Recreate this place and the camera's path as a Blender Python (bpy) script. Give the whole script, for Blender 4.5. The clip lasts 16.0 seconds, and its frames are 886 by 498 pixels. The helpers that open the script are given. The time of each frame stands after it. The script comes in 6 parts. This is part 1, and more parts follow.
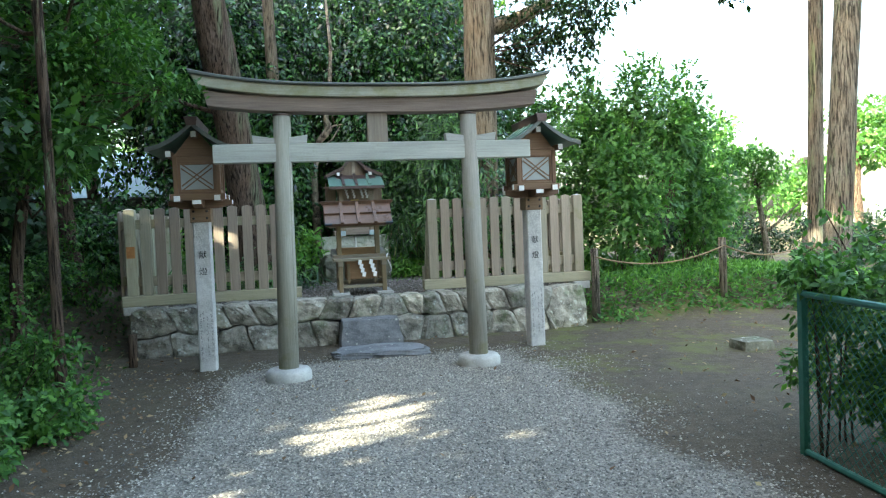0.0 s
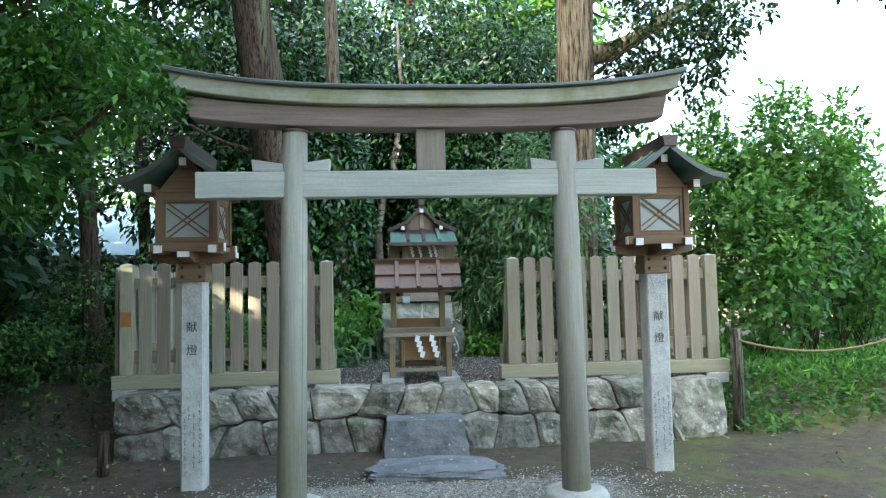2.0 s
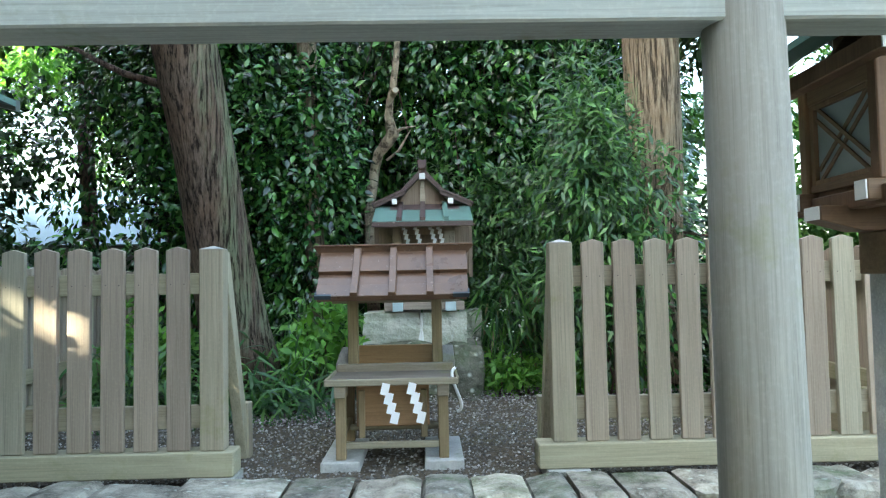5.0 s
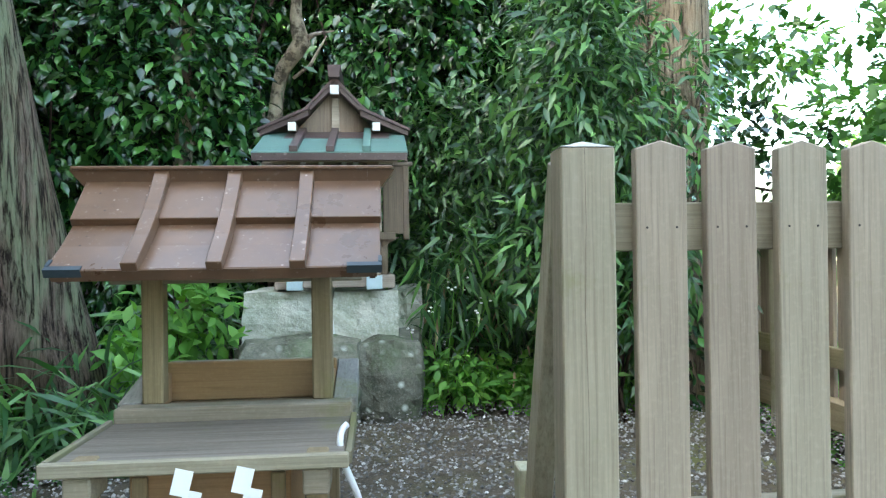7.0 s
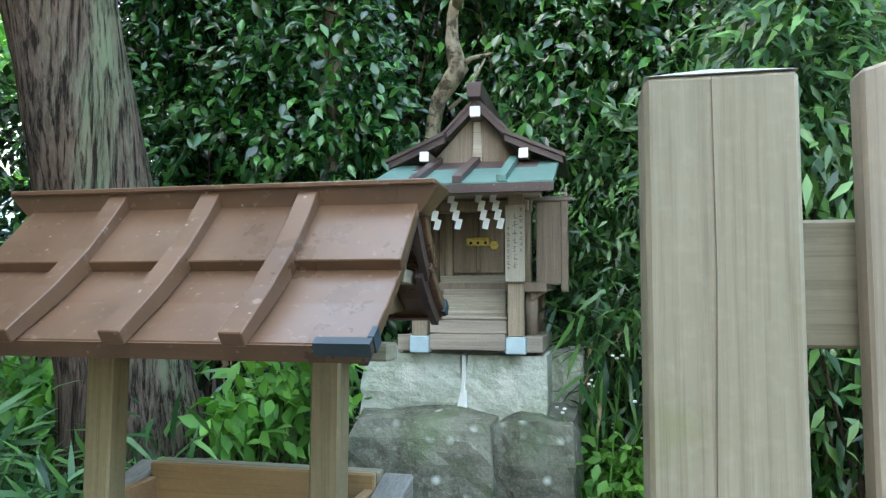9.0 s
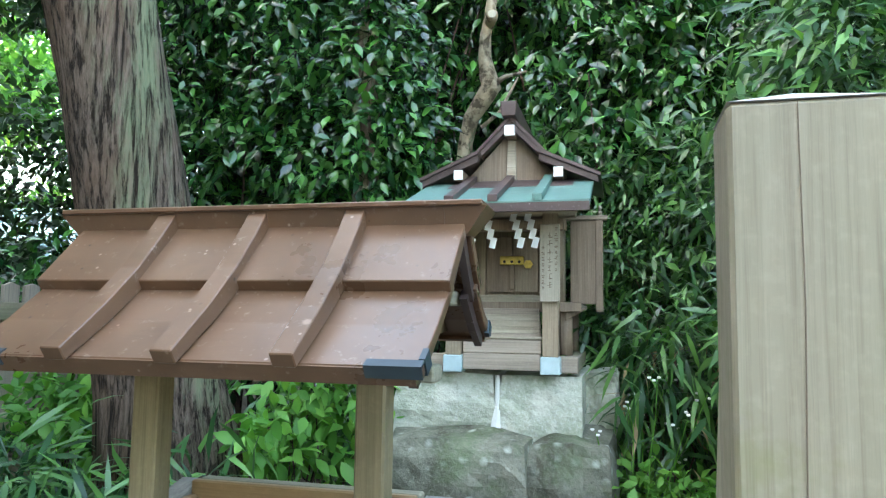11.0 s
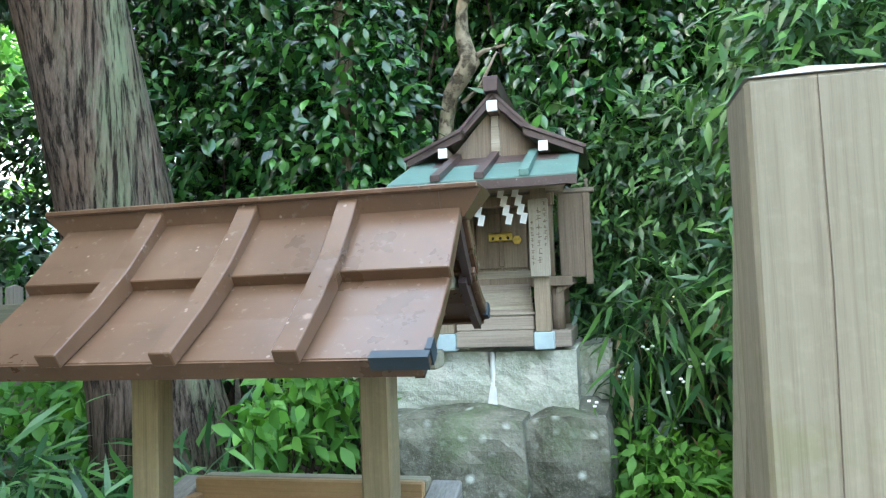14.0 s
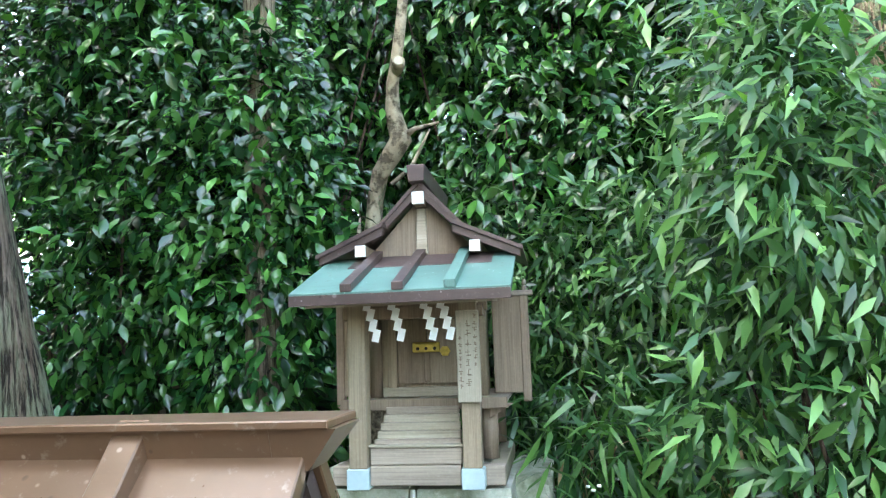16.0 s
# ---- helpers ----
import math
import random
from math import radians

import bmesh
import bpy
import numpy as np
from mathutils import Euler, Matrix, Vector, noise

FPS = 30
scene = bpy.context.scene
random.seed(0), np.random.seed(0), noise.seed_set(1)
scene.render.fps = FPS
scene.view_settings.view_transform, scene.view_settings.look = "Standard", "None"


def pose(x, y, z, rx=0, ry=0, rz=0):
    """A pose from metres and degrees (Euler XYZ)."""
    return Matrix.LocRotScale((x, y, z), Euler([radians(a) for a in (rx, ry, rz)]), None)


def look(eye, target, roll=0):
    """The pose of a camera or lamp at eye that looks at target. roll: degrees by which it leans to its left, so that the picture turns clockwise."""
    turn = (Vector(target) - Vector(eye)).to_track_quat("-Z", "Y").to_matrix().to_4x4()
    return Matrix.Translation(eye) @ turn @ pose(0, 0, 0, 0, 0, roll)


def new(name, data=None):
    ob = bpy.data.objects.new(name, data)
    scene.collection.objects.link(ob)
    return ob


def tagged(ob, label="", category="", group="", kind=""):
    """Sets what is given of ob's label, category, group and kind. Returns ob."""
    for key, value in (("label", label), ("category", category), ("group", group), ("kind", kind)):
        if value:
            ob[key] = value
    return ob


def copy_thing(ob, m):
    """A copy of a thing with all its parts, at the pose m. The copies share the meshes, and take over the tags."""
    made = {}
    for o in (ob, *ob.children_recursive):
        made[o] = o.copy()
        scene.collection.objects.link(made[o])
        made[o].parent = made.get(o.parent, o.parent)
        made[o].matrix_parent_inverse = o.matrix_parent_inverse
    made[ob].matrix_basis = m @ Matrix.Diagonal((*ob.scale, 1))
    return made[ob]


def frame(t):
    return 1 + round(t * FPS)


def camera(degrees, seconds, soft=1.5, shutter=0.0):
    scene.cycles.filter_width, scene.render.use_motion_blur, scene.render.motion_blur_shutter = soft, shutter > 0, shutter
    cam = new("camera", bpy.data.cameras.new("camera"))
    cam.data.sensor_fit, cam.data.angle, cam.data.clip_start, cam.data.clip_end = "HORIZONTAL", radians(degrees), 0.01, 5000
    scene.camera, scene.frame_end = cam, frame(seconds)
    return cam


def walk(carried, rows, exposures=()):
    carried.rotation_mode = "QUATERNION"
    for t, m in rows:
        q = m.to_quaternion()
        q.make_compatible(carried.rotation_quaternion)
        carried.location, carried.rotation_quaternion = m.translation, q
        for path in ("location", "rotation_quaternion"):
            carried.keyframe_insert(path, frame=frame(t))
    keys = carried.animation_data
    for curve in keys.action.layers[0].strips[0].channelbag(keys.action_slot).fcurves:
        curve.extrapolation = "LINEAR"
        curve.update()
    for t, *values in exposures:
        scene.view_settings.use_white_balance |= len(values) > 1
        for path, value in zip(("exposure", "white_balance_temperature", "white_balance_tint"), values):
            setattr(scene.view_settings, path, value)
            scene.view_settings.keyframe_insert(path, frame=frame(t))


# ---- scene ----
cam = camera(63.8, 16.0, 1.2)
PATH = [
    (0, (0.485, -0.360, 1.375), (0.880, 1.600, 1.300), -2.3),
    (0.5, (0.475, 0.18, 1.395), (0.697, 2.168, 1.328), 0.1),
    (1, (0.710, 0.663, 1.38), (0.927, 2.653, 1.446), -1.3),
    (1.5, (0.785, 1.197, 1.382), (0.880, 3.194, 1.447), 0.0),
    (2, (0.960, 1.730, 1.377), (1.113, 3.721, 1.492), -1.2),
    (2.5, (1.068, 2.258, 1.394), (1.112, 4.252, 1.535), 0.4),
    (3, (1.217, 2.745, 1.413), (1.320, 4.740, 1.500), -1.3),
    (3.5, (1.272, 3.240, 1.417), (1.259, 5.239, 1.481), -0.1),
    (4, (1.388, 3.749, 1.454), (1.436, 5.748, 1.521), -2.6),
    (4.2, (1.420, 3.960, 1.459), (1.458, 5.958, 1.544), -0.2),
    (6.3, (1.498, 6.242, 1.477), (1.553, 8.239, 1.58), -3.1),
    (6.5, (1.523, 6.44, 1.467), (1.54, 8.437, 1.575), -2.0),
    (7, (1.687, 6.943, 1.444), (1.869, 8.935, 1.449), -0.8),
    (7.5, (1.87, 7.325, 1.44), (2.0, 9.321, 1.433), -3.0),
    (8, (1.938, 7.631, 1.459), (1.96, 9.63, 1.508), -0.2),
    (8.5, (2.01, 7.774, 1.474), (1.748, 9.754, 1.583), 0.4),
    (9, (2.033, 7.823, 1.476), (1.62, 9.774, 1.619), 0.2),
    (9.2, (2.022, 7.829, 1.474), (1.575, 9.772, 1.622), 0.6),
    (11.3, (1.983, 7.818, 1.485), (1.498, 9.748, 1.684), 0.9),
    (11.5, (1.978, 7.806, 1.485), (1.507, 9.739, 1.689), 1.5),
    (12, (1.978, 7.802, 1.493), (1.483, 9.727, 1.715), 1.5),
    (12.5, (1.973, 7.808, 1.491), (1.465, 9.728, 1.728), 0.4),
    (13, (1.981, 7.815, 1.489), (1.543, 9.752, 1.727), 0.3),
    (13.5, (1.961, 7.814, 1.485), (1.552, 9.764, 1.659), -0.8),
    (14, (1.961, 7.834, 1.502), (1.521, 9.781, 1.626), -2.2),
    (14.5, (1.998, 7.93, 1.514), (1.537, 9.872, 1.649), -1.6),
    (15, (2.004, 8.108, 1.600), (1.529, 10.04, 1.816), -0.1),
    (15.5, (1.979, 8.272, 1.733), (1.652, 10.229, 1.981), -0.7),
    (16, (2.0, 8.318, 1.793), (1.714, 10.279, 2.063), -1.9),
]
EXPOSURES = [(t, e, 6700, 0) for t, e in ((0, 3.46), (1.5, 3.57), (3.0, 3.70), (3.5, 3.78), (4.2, 3.76), (6.5, 4.14), (7.5, 4.26), (9, 4.30), (12.5, 4.67), (14.5, 4.6), (15.5, 4.68), (16, 4.85))]
SKY = 0.15
walk(cam, [(t, look(eye, target, roll)) for t, eye, target, roll in PATH], EXPOSURES)

# ---- world, sun ----
SUN_TO = Vector((-0.80, -0.42, 0.46)).normalized()
world = bpy.data.worlds.new("world")
scene.world = world
world.use_nodes = True
wn = world.node_tree
sky = wn.nodes.new("ShaderNodeTexSky")
sky.sky_type, sky.sun_disc = "NISHITA", False
sky.sun_elevation = math.asin(SUN_TO.z)
sky.sun_rotation = math.atan2(SUN_TO.x, SUN_TO.y)
sky.air_density, sky.dust_density, sky.ozone_density = 1.0, 6.0, 0.6
wn.links.new(sky.outputs[0], wn.nodes["Background"].inputs[0])
wn.nodes["Background"].inputs[1].default_value = SKY
sun = new("sun", bpy.data.lights.new("sun", "SUN"))
sun.data.energy, sun.data.angle, sun.data.color = 3.2, radians(0.6), (1.0, 0.93, 0.8)
sun.matrix_world = look(SUN_TO * 40, (0, 0, 0))


# ---- materials ----
class Mat:
    """A node material with short helpers."""

    def __init__(self, name, rough=0.8, metal=0.0, spec=0.4):
        self.m = bpy.data.materials.new(name)
        self.m.use_nodes = True
        self.n, self.l = self.m.node_tree.nodes, self.m.node_tree.links
        self.b = self.n["Principled BSDF"]
        self.b.inputs["Roughness"].default_value = rough
        self.b.inputs["Metallic"].default_value = metal
        self.b.inputs["Specular IOR Level"].default_value = spec
        self.co = self.n.new("ShaderNodeTexCoord").outputs["Object"]

    def noise(self, scale, detail=4.0, rough=0.6, stretch=None, shift=0.0):
        t = self.n.new("ShaderNodeTexNoise")
        t.inputs["Scale"].default_value, t.inputs["Detail"].default_value, t.inputs["Roughness"].default_value = scale, detail, rough
        m = self.n.new("ShaderNodeMapping")
        m.inputs["Scale"].default_value = stretch or (1, 1, 1)
        m.inputs["Location"].default_value = (shift, shift * 0.7, shift * 1.3)
        self.l.new(self.co, m.inputs[0])
        self.l.new(m.outputs[0], t.inputs["Vector"])
        return t.outputs["Fac"]

    def voronoi(self, scale, out="Distance", feature="F1"):
        t = self.n.new("ShaderNodeTexVoronoi")
        t.feature = feature
        t.inputs["Scale"].default_value = scale
        self.l.new(self.co, t.inputs["Vector"])
        return t.outputs[out]

    def ramp(self, fac, *stops):
        r = self.n.new("ShaderNodeValToRGB")
        e = r.color_ramp.elements
        while len(e) < len(stops):
            e.new(0.5)
        for el, (p, c) in zip(e, stops):
            el.position, el.color = p, (*c, 1) if not isinstance(c, (int, float)) else (c, c, c, 1)
        self.l.new(fac, r.inputs[0])
        return r.outputs[0]

    def mix(self, fac, a, b, mode="MIX"):
        x = self.n.new("ShaderNodeMix")
        x.data_type, x.blend_type = "RGBA", mode
        for s, v in ((x.inputs["Factor"], fac), (x.inputs["A"], a), (x.inputs["B"], b)):
            if isinstance(v, bpy.types.NodeSocket):
                self.l.new(v, s)
            else:
                s.default_value = v if isinstance(v, (int, float)) else (*v, 1)
        return x.outputs["Result"]

    def rand(self):
        return self.n.new("ShaderNodeObjectInfo").outputs["Random"]

    def island(self):
        return self.n.new("ShaderNodeNewGeometry").outputs["Random Per Island"]

    def colour(self, c):
        self.l.new(c, self.b.inputs["Base Color"]) if isinstance(c, bpy.types.NodeSocket) else setattr(self.b.inputs["Base Color"], "default_value", (*c, 1))
        return self

    def rough(self, c):
        self.l.new(c, self.b.inputs["Roughness"])
        return self

    def bump(self, fac, dist=0.004, strength=0.7):
        b = self.n.new("ShaderNodeBump")
        b.inputs["Distance"].default_value, b.inputs["Strength"].default_value = dist, strength
        self.l.new(fac, b.inputs["Height"])
        if self.b.inputs["Normal"].is_linked:
            self.l.new(self.b.inputs["Normal"].links[0].from_socket, b.inputs["Normal"])
        self.l.new(b.outputs[0], self.b.inputs["Normal"])
        return self


def wood(name, dark, light, axis, rough=0.75, moss=0.0, scale=1.0, tint=None, ruddy=(0.8, 0.8, 0.8)):
    """Weathered timber with its grain along an axis."""
    w = Mat(name, rough, spec=0.3)
    s = [26 * scale] * 3
    s["xyz".index(axis)] = 1.3 * scale
    g = w.noise(2.2, 6, 0.65, s)
    st = [6 * scale] * 3
    st["xyz".index(axis)] = 0.6
    big = w.noise(1.6, 4, 0.6, st, 3.0)
    c = w.mix(w.ramp(g, (0.28, 0.0), (0.72, 1.0)), tuple(a * 0.6 + b * 0.4 for a, b in zip(dark, light)), light)
    c = w.mix(w.ramp(g, (0.22, 0.75), (0.38, 0.0)), c, tuple(a * 0.75 for a in dark))
    c = w.mix(w.ramp(big, (0.42, 0.0), (0.8, 0.6)), c, tint or tuple(a * 0.75 for a in dark))
    c = w.mix(w.ramp(w.noise(70, 3), (0.5, 0.0), (0.8, 0.25)), c, tuple(min(1, a * 1.35) for a in light))
    fs = [120 * scale] * 3
    fs["xyz".index(axis)] = 2.0 * scale
    c = w.mix(w.ramp(w.noise(1.5, 5, 0.7, fs, 5.0), (0.36, 0.42), (0.52, 0.0)), c, tuple(a * 0.8 for a in dark))
    r = w.ramp(w.rand(), (0.0, ruddy), (0.5, tuple(v * 1.25 for v in ruddy)), (1.0, (1.03, 1.09, 1.03)))
    c = w.mix(1.0, c, r, "MULTIPLY")
    if moss:
        c = w.mix(w.ramp(w.noise(3.0, 6, 0.7, None, 9.0), (0.58 - moss * 0.2, 0.0), (0.78 - moss * 0.1, 0.8)), c, (0.17, 0.18, 0.05))
    w.colour(c).bump(g, 0.002, 0.6)
    return w.m


def stone(name, base, dark, rough=0.85, speck=(0.55, 0.55, 0.52), lichen=0.0, moss=0.0, size=1.0, scatter=0.35):
    w = Mat(name, rough, spec=0.3)
    big = w.noise(4 * size, 6, 0.65)
    fine = w.noise(60 * size, 4, 0.7, None, 2.0)
    c = w.mix(w.ramp(big, (0.36, 0.0), (0.62, 1.0)), dark, base)
    c = w.mix(w.ramp(fine, (0.52, 0.0), (0.72, 0.6)), c, speck)
    c = w.mix(w.ramp(fine, (0.28, 0.5), (0.42, 0.0)), c, tuple(a * 0.5 for a in dark))
    if lichen:
        sp = w.ramp(w.voronoi(13 * size), (0.12, 1.0), (0.2 + lichen * 0.1, 0.0))
        sel = w.ramp(w.noise(5 * size, 2, 0.5, None, 7.0), (0.46, 0.0), (0.54, 0.9))
        c = w.mix(w.mix(1.0, sp, sel, "MULTIPLY"), c, (0.5, 0.53, 0.46))
    if moss:
        c = w.mix(w.ramp(w.noise(3.2, 5, 0.7, None, 5.0), (0.62 - moss * 0.25, 0.0), (0.8 - moss * 0.2, 0.75)), c, (0.10, 0.15, 0.06))
    c = w.mix(1.0, c, w.ramp(w.rand(), (0.0, (1 - scatter, 1 - scatter, 1 - scatter)), (0.35, (1.0, 0.97, 0.93)), (0.6, (1 - scatter * 0.5, 1 - scatter * 0.45, 1 - scatter * 0.4)), (1.0, (1 + scatter * 0.8, 1 + scatter * 0.72, 1 + scatter * 0.6))), "MULTIPLY")
    w.colour(c).bump(fine, 0.005, 0.8).bump(w.noise(16 * size, 5, 0.7, None, 4.0), 0.012, 0.7).bump(big, 0.02, 0.6)
    return w.m


def leafy(name, a, b, c, rough=0.4, through_light=0.35, spec=0.5):
    """Leaves: three greens by leaf, gloss, and light that passes through."""
    w = Mat(name, rough, spec=spec)
    col = w.ramp(w.island(), (0.0, a), (0.45, b), (0.85, c), (1.0, tuple(min(1, v * 1.5) for v in c)))
    w.colour(col)
    tr = w.n.new("ShaderNodeBsdfTranslucent")
    w.l.new(w.mix(1.0, col, (1.5, 1.7, 0.6), "MULTIPLY"), tr.inputs["Color"])
    mx = w.n.new("ShaderNodeMixShader")
    mx.inputs[0].default_value = through_light
    w.l.new(w.b.outputs[0], mx.inputs[1])
    w.l.new(tr.outputs[0], mx.inputs[2])
    w.l.new(mx.outputs[0], w.n["Material Output"].inputs[0])
    return w.m


def bark(name, dark, light, lichen=0.0, vert=True, side=False):
    w = Mat(name, 0.95, spec=0.15)
    g = w.noise(13, 9, 0.75, (4.6, 4.6, 0.5) if vert else (1, 1, 1))
    big = w.noise(2.2, 4, 0.6, None, 4.0)
    c = w.mix(w.ramp(g, (0.36, 0.0), (0.58, 1.0)), dark, light)
    c = w.mix(w.ramp(big, (0.42, 0.0), (0.62, 0.45)), c, tuple(v * k for v, k in zip(light, (0.85, 0.70, 0.58))))
    if lichen:
        streak = w.noise(5.5, 8, 0.75, (1, 1, 0.16), 6.0)
        cover = w.ramp(streak, (0.63 - lichen * 0.2, 0.0), (0.62, 0.75))
        if side:
            axis = w.n.new("ShaderNodeSeparateXYZ")
            w.l.new(w.n.new("ShaderNodeNewGeometry").outputs["Normal"], axis.inputs[0])
            cover = w.mix(1.0, w.ramp(streak, (0.42, 0.0), (0.60, 0.62)), w.ramp(axis.outputs[0], (0.12, 0.0), (0.5, 1.0)), "MULTIPLY")
        c = w.mix(cover, c, (0.20, 0.25, 0.14))
    rift = w.noise(10, 6, 0.7, (4.2, 4.2, 0.26) if vert else (1, 1, 1), 2.0)
    crack = w.ramp(rift, (0.40, 0.0), (0.50, 1.0))
    c = w.mix(crack, tuple(v * 0.45 for v in dark), c)
    w.colour(c).bump(g, 0.02, 0.9).bump(crack, 0.02, 0.8)
    return w.m


M = {
    "pillar": wood("weathered_pillar_timber", (0.20, 0.185, 0.155), (0.36, 0.345, 0.295), "z", 0.8, 0.12),
    "beam": wood("weathered_beam_timber", (0.27, 0.27, 0.25), (0.48, 0.485, 0.455), "x", 0.8, 0.05),
    "lintel": wood("mossy_lintel_timber", (0.24, 0.225, 0.18), (0.42, 0.405, 0.34), "x", 0.85, 0.62),
    "underlintel": wood("brown_grey_lintel_timber", (0.13, 0.09, 0.07), (0.33, 0.265, 0.225), "x", 0.8, 0.0),
    "strut": wood("strut_timber", (0.17, 0.125, 0.10), (0.33, 0.28, 0.24), "z", 0.8),
    "fence": wood("fence_timber", (0.225, 0.20, 0.142), (0.435, 0.40, 0.302), "z", 0.75, 0.1, 0.8, (0.26, 0.265, 0.18), (0.82, 0.775, 0.76)),
    "picket": wood("brown_picket_timber", (0.185, 0.160, 0.122), (0.365, 0.32, 0.255), "z", 0.78, 0.06, 0.8, (0.22, 0.19, 0.145), (0.84, 0.78, 0.76)),
    "fence_x": wood("fence_rail_timber", (0.23, 0.20, 0.135), (0.39, 0.345, 0.25), "x", 0.75, 0.1, 0.8),
    "fence_y": wood("fence_side_timber", (0.20, 0.165, 0.10), (0.35, 0.29, 0.195), "y", 0.75, 0.1, 0.8),
    "lantern": wood("lantern_timber", (0.13, 0.072, 0.04), (0.25, 0.15, 0.092), "z", 0.6),
    "lantern_x": wood("lantern_cross_timber", (0.13, 0.075, 0.043), (0.25, 0.155, 0.098), "x", 0.6),
    "shrine": wood("shrine_timber", (0.16, 0.112, 0.078), (0.33, 0.25, 0.18), "z", 0.65),
    "shrine_x": wood("shrine_cross_timber", (0.20, 0.155, 0.115), (0.42, 0.35, 0.28), "x", 0.7),
    "shrine_pale": wood("pale_plaque_timber", (0.26, 0.22, 0.165), (0.42, 0.37, 0.29), "z", 0.75),
    "stand": wood("stand_timber", (0.16, 0.115, 0.062), (0.29, 0.22, 0.13), "z", 0.7, 0.05),
    "stand_x": wood("stand_cross_timber", (0.17, 0.14, 0.095), (0.32, 0.275, 0.205), "x", 0.75, 0.08),
    "stand_top": wood("worn_tray_timber", (0.07, 0.058, 0.045), (0.24, 0.205, 0.165), "x", 0.7, 0.12, 0.6, (0.075, 0.055, 0.04)),
    "mossy_rim": wood("mossy_rim_timber", (0.12, 0.10, 0.07), (0.26, 0.235, 0.17), "y", 0.85, 0.9),
    "stand_grain": wood("grey_beam_timber", (0.12, 0.11, 0.09), (0.30, 0.285, 0.25), "y", 0.8, 0.05),
    "board": wood("orange_board_timber", (0.26, 0.15, 0.07), (0.36, 0.22, 0.115), "x", 0.6),
    "granite": stone("grey_granite", (0.55, 0.55, 0.53), (0.38, 0.38, 0.37), 0.75, (0.7, 0.7, 0.68), size=1.6, scatter=0.05),
    "pad": stone("pale_granite_pad", (0.47, 0.47, 0.44), (0.33, 0.33, 0.31), 0.8, size=1.4, moss=0.15, scatter=0.1),
    "wallstone": stone("wall_stone", (0.46, 0.43, 0.36), (0.115, 0.108, 0.088), 0.9, (0.50, 0.48, 0.42), 1.4, 0.45, size=1.5, scatter=0.5),
    "stepstone": stone("blue_grey_step_stone", (0.24, 0.245, 0.25), (0.12, 0.125, 0.13), 0.85, (0.32, 0.325, 0.33), 0.15),
    "rock": stone("lichened_rock", (0.22, 0.22, 0.17), (0.07, 0.072, 0.05), 0.9, (0.30, 0.30, 0.24), 1.5, 0.5, scatter=0.2),
    "plinth": stone("pale_plinth_stone", (0.52, 0.52, 0.44), (0.34, 0.36, 0.28), 0.95, (0.62, 0.61, 0.55), 0.2, 0.5, scatter=0.06),
    "cedar_bark": bark("cedar_bark", (0.055, 0.038, 0.028), (0.185, 0.135, 0.104), 0.55, side=True),
    "tree_bark": bark("grey_bark", (0.08, 0.07, 0.055), (0.25, 0.225, 0.18), 0.45),
    "dark_bark": bark("dark_bark", (0.05, 0.036, 0.026), (0.13, 0.095, 0.07), 0.2),
    "tan_bark": bark("tan_bark", (0.13, 0.10, 0.072), (0.33, 0.275, 0.20), 0.2),
    "pale_bark": bark("pale_bark", (0.25, 0.20, 0.14), (0.42, 0.36, 0.26), 0.1, False),
    "camellia": leafy("evergreen_leaves", (0.006, 0.026, 0.009), (0.021, 0.078, 0.019), (0.068, 0.18, 0.036), 0.22, 0.14, 0.65),
    "bamboo": leafy("long_leaves", (0.011, 0.042, 0.013), (0.038, 0.112, 0.031), (0.10, 0.21, 0.055), 0.34, 0.22),
    "wood_leaf": leafy("woodland_leaves", (0.016, 0.05, 0.013), (0.035, 0.095, 0.024), (0.08, 0.17, 0.04), 0.45, 0.3, 0.35),
    "dark_leaf": leafy("dark_leaves", (0.008, 0.026, 0.009), (0.018, 0.05, 0.016), (0.038, 0.085, 0.025), 0.45, 0.2, 0.35),
    "fresh_leaf": leafy("fresh_undergrowth_leaves", (0.025, 0.075, 0.018), (0.05, 0.135, 0.03), (0.10, 0.22, 0.05), 0.5, 0.3, 0.3),
    "herb": leafy("bright_herb_leaves", (0.06, 0.16, 0.03), (0.10, 0.24, 0.045), (0.15, 0.31, 0.06), 0.5, 0.35, 0.3),
    "maple": leafy("bush_leaves", (0.035, 0.10, 0.028), (0.065, 0.165, 0.045), (0.105, 0.22, 0.06), 0.5, 0.4, 0.3),
}


def plain(name, c, rough=0.6, metal=0.0, var=0.25, scale=14.0):
    w = Mat(name, rough, metal)
    n = w.noise(scale, 4, 0.65)
    w.colour(w.mix(w.ramp(n, (0.3, 0.0), (0.75, 1.0)), tuple(a * (1 - var) for a in c), tuple(min(1, a * (1 + var)) for a in c)))
    w.bump(n, 0.001, 0.4)
    return w.m


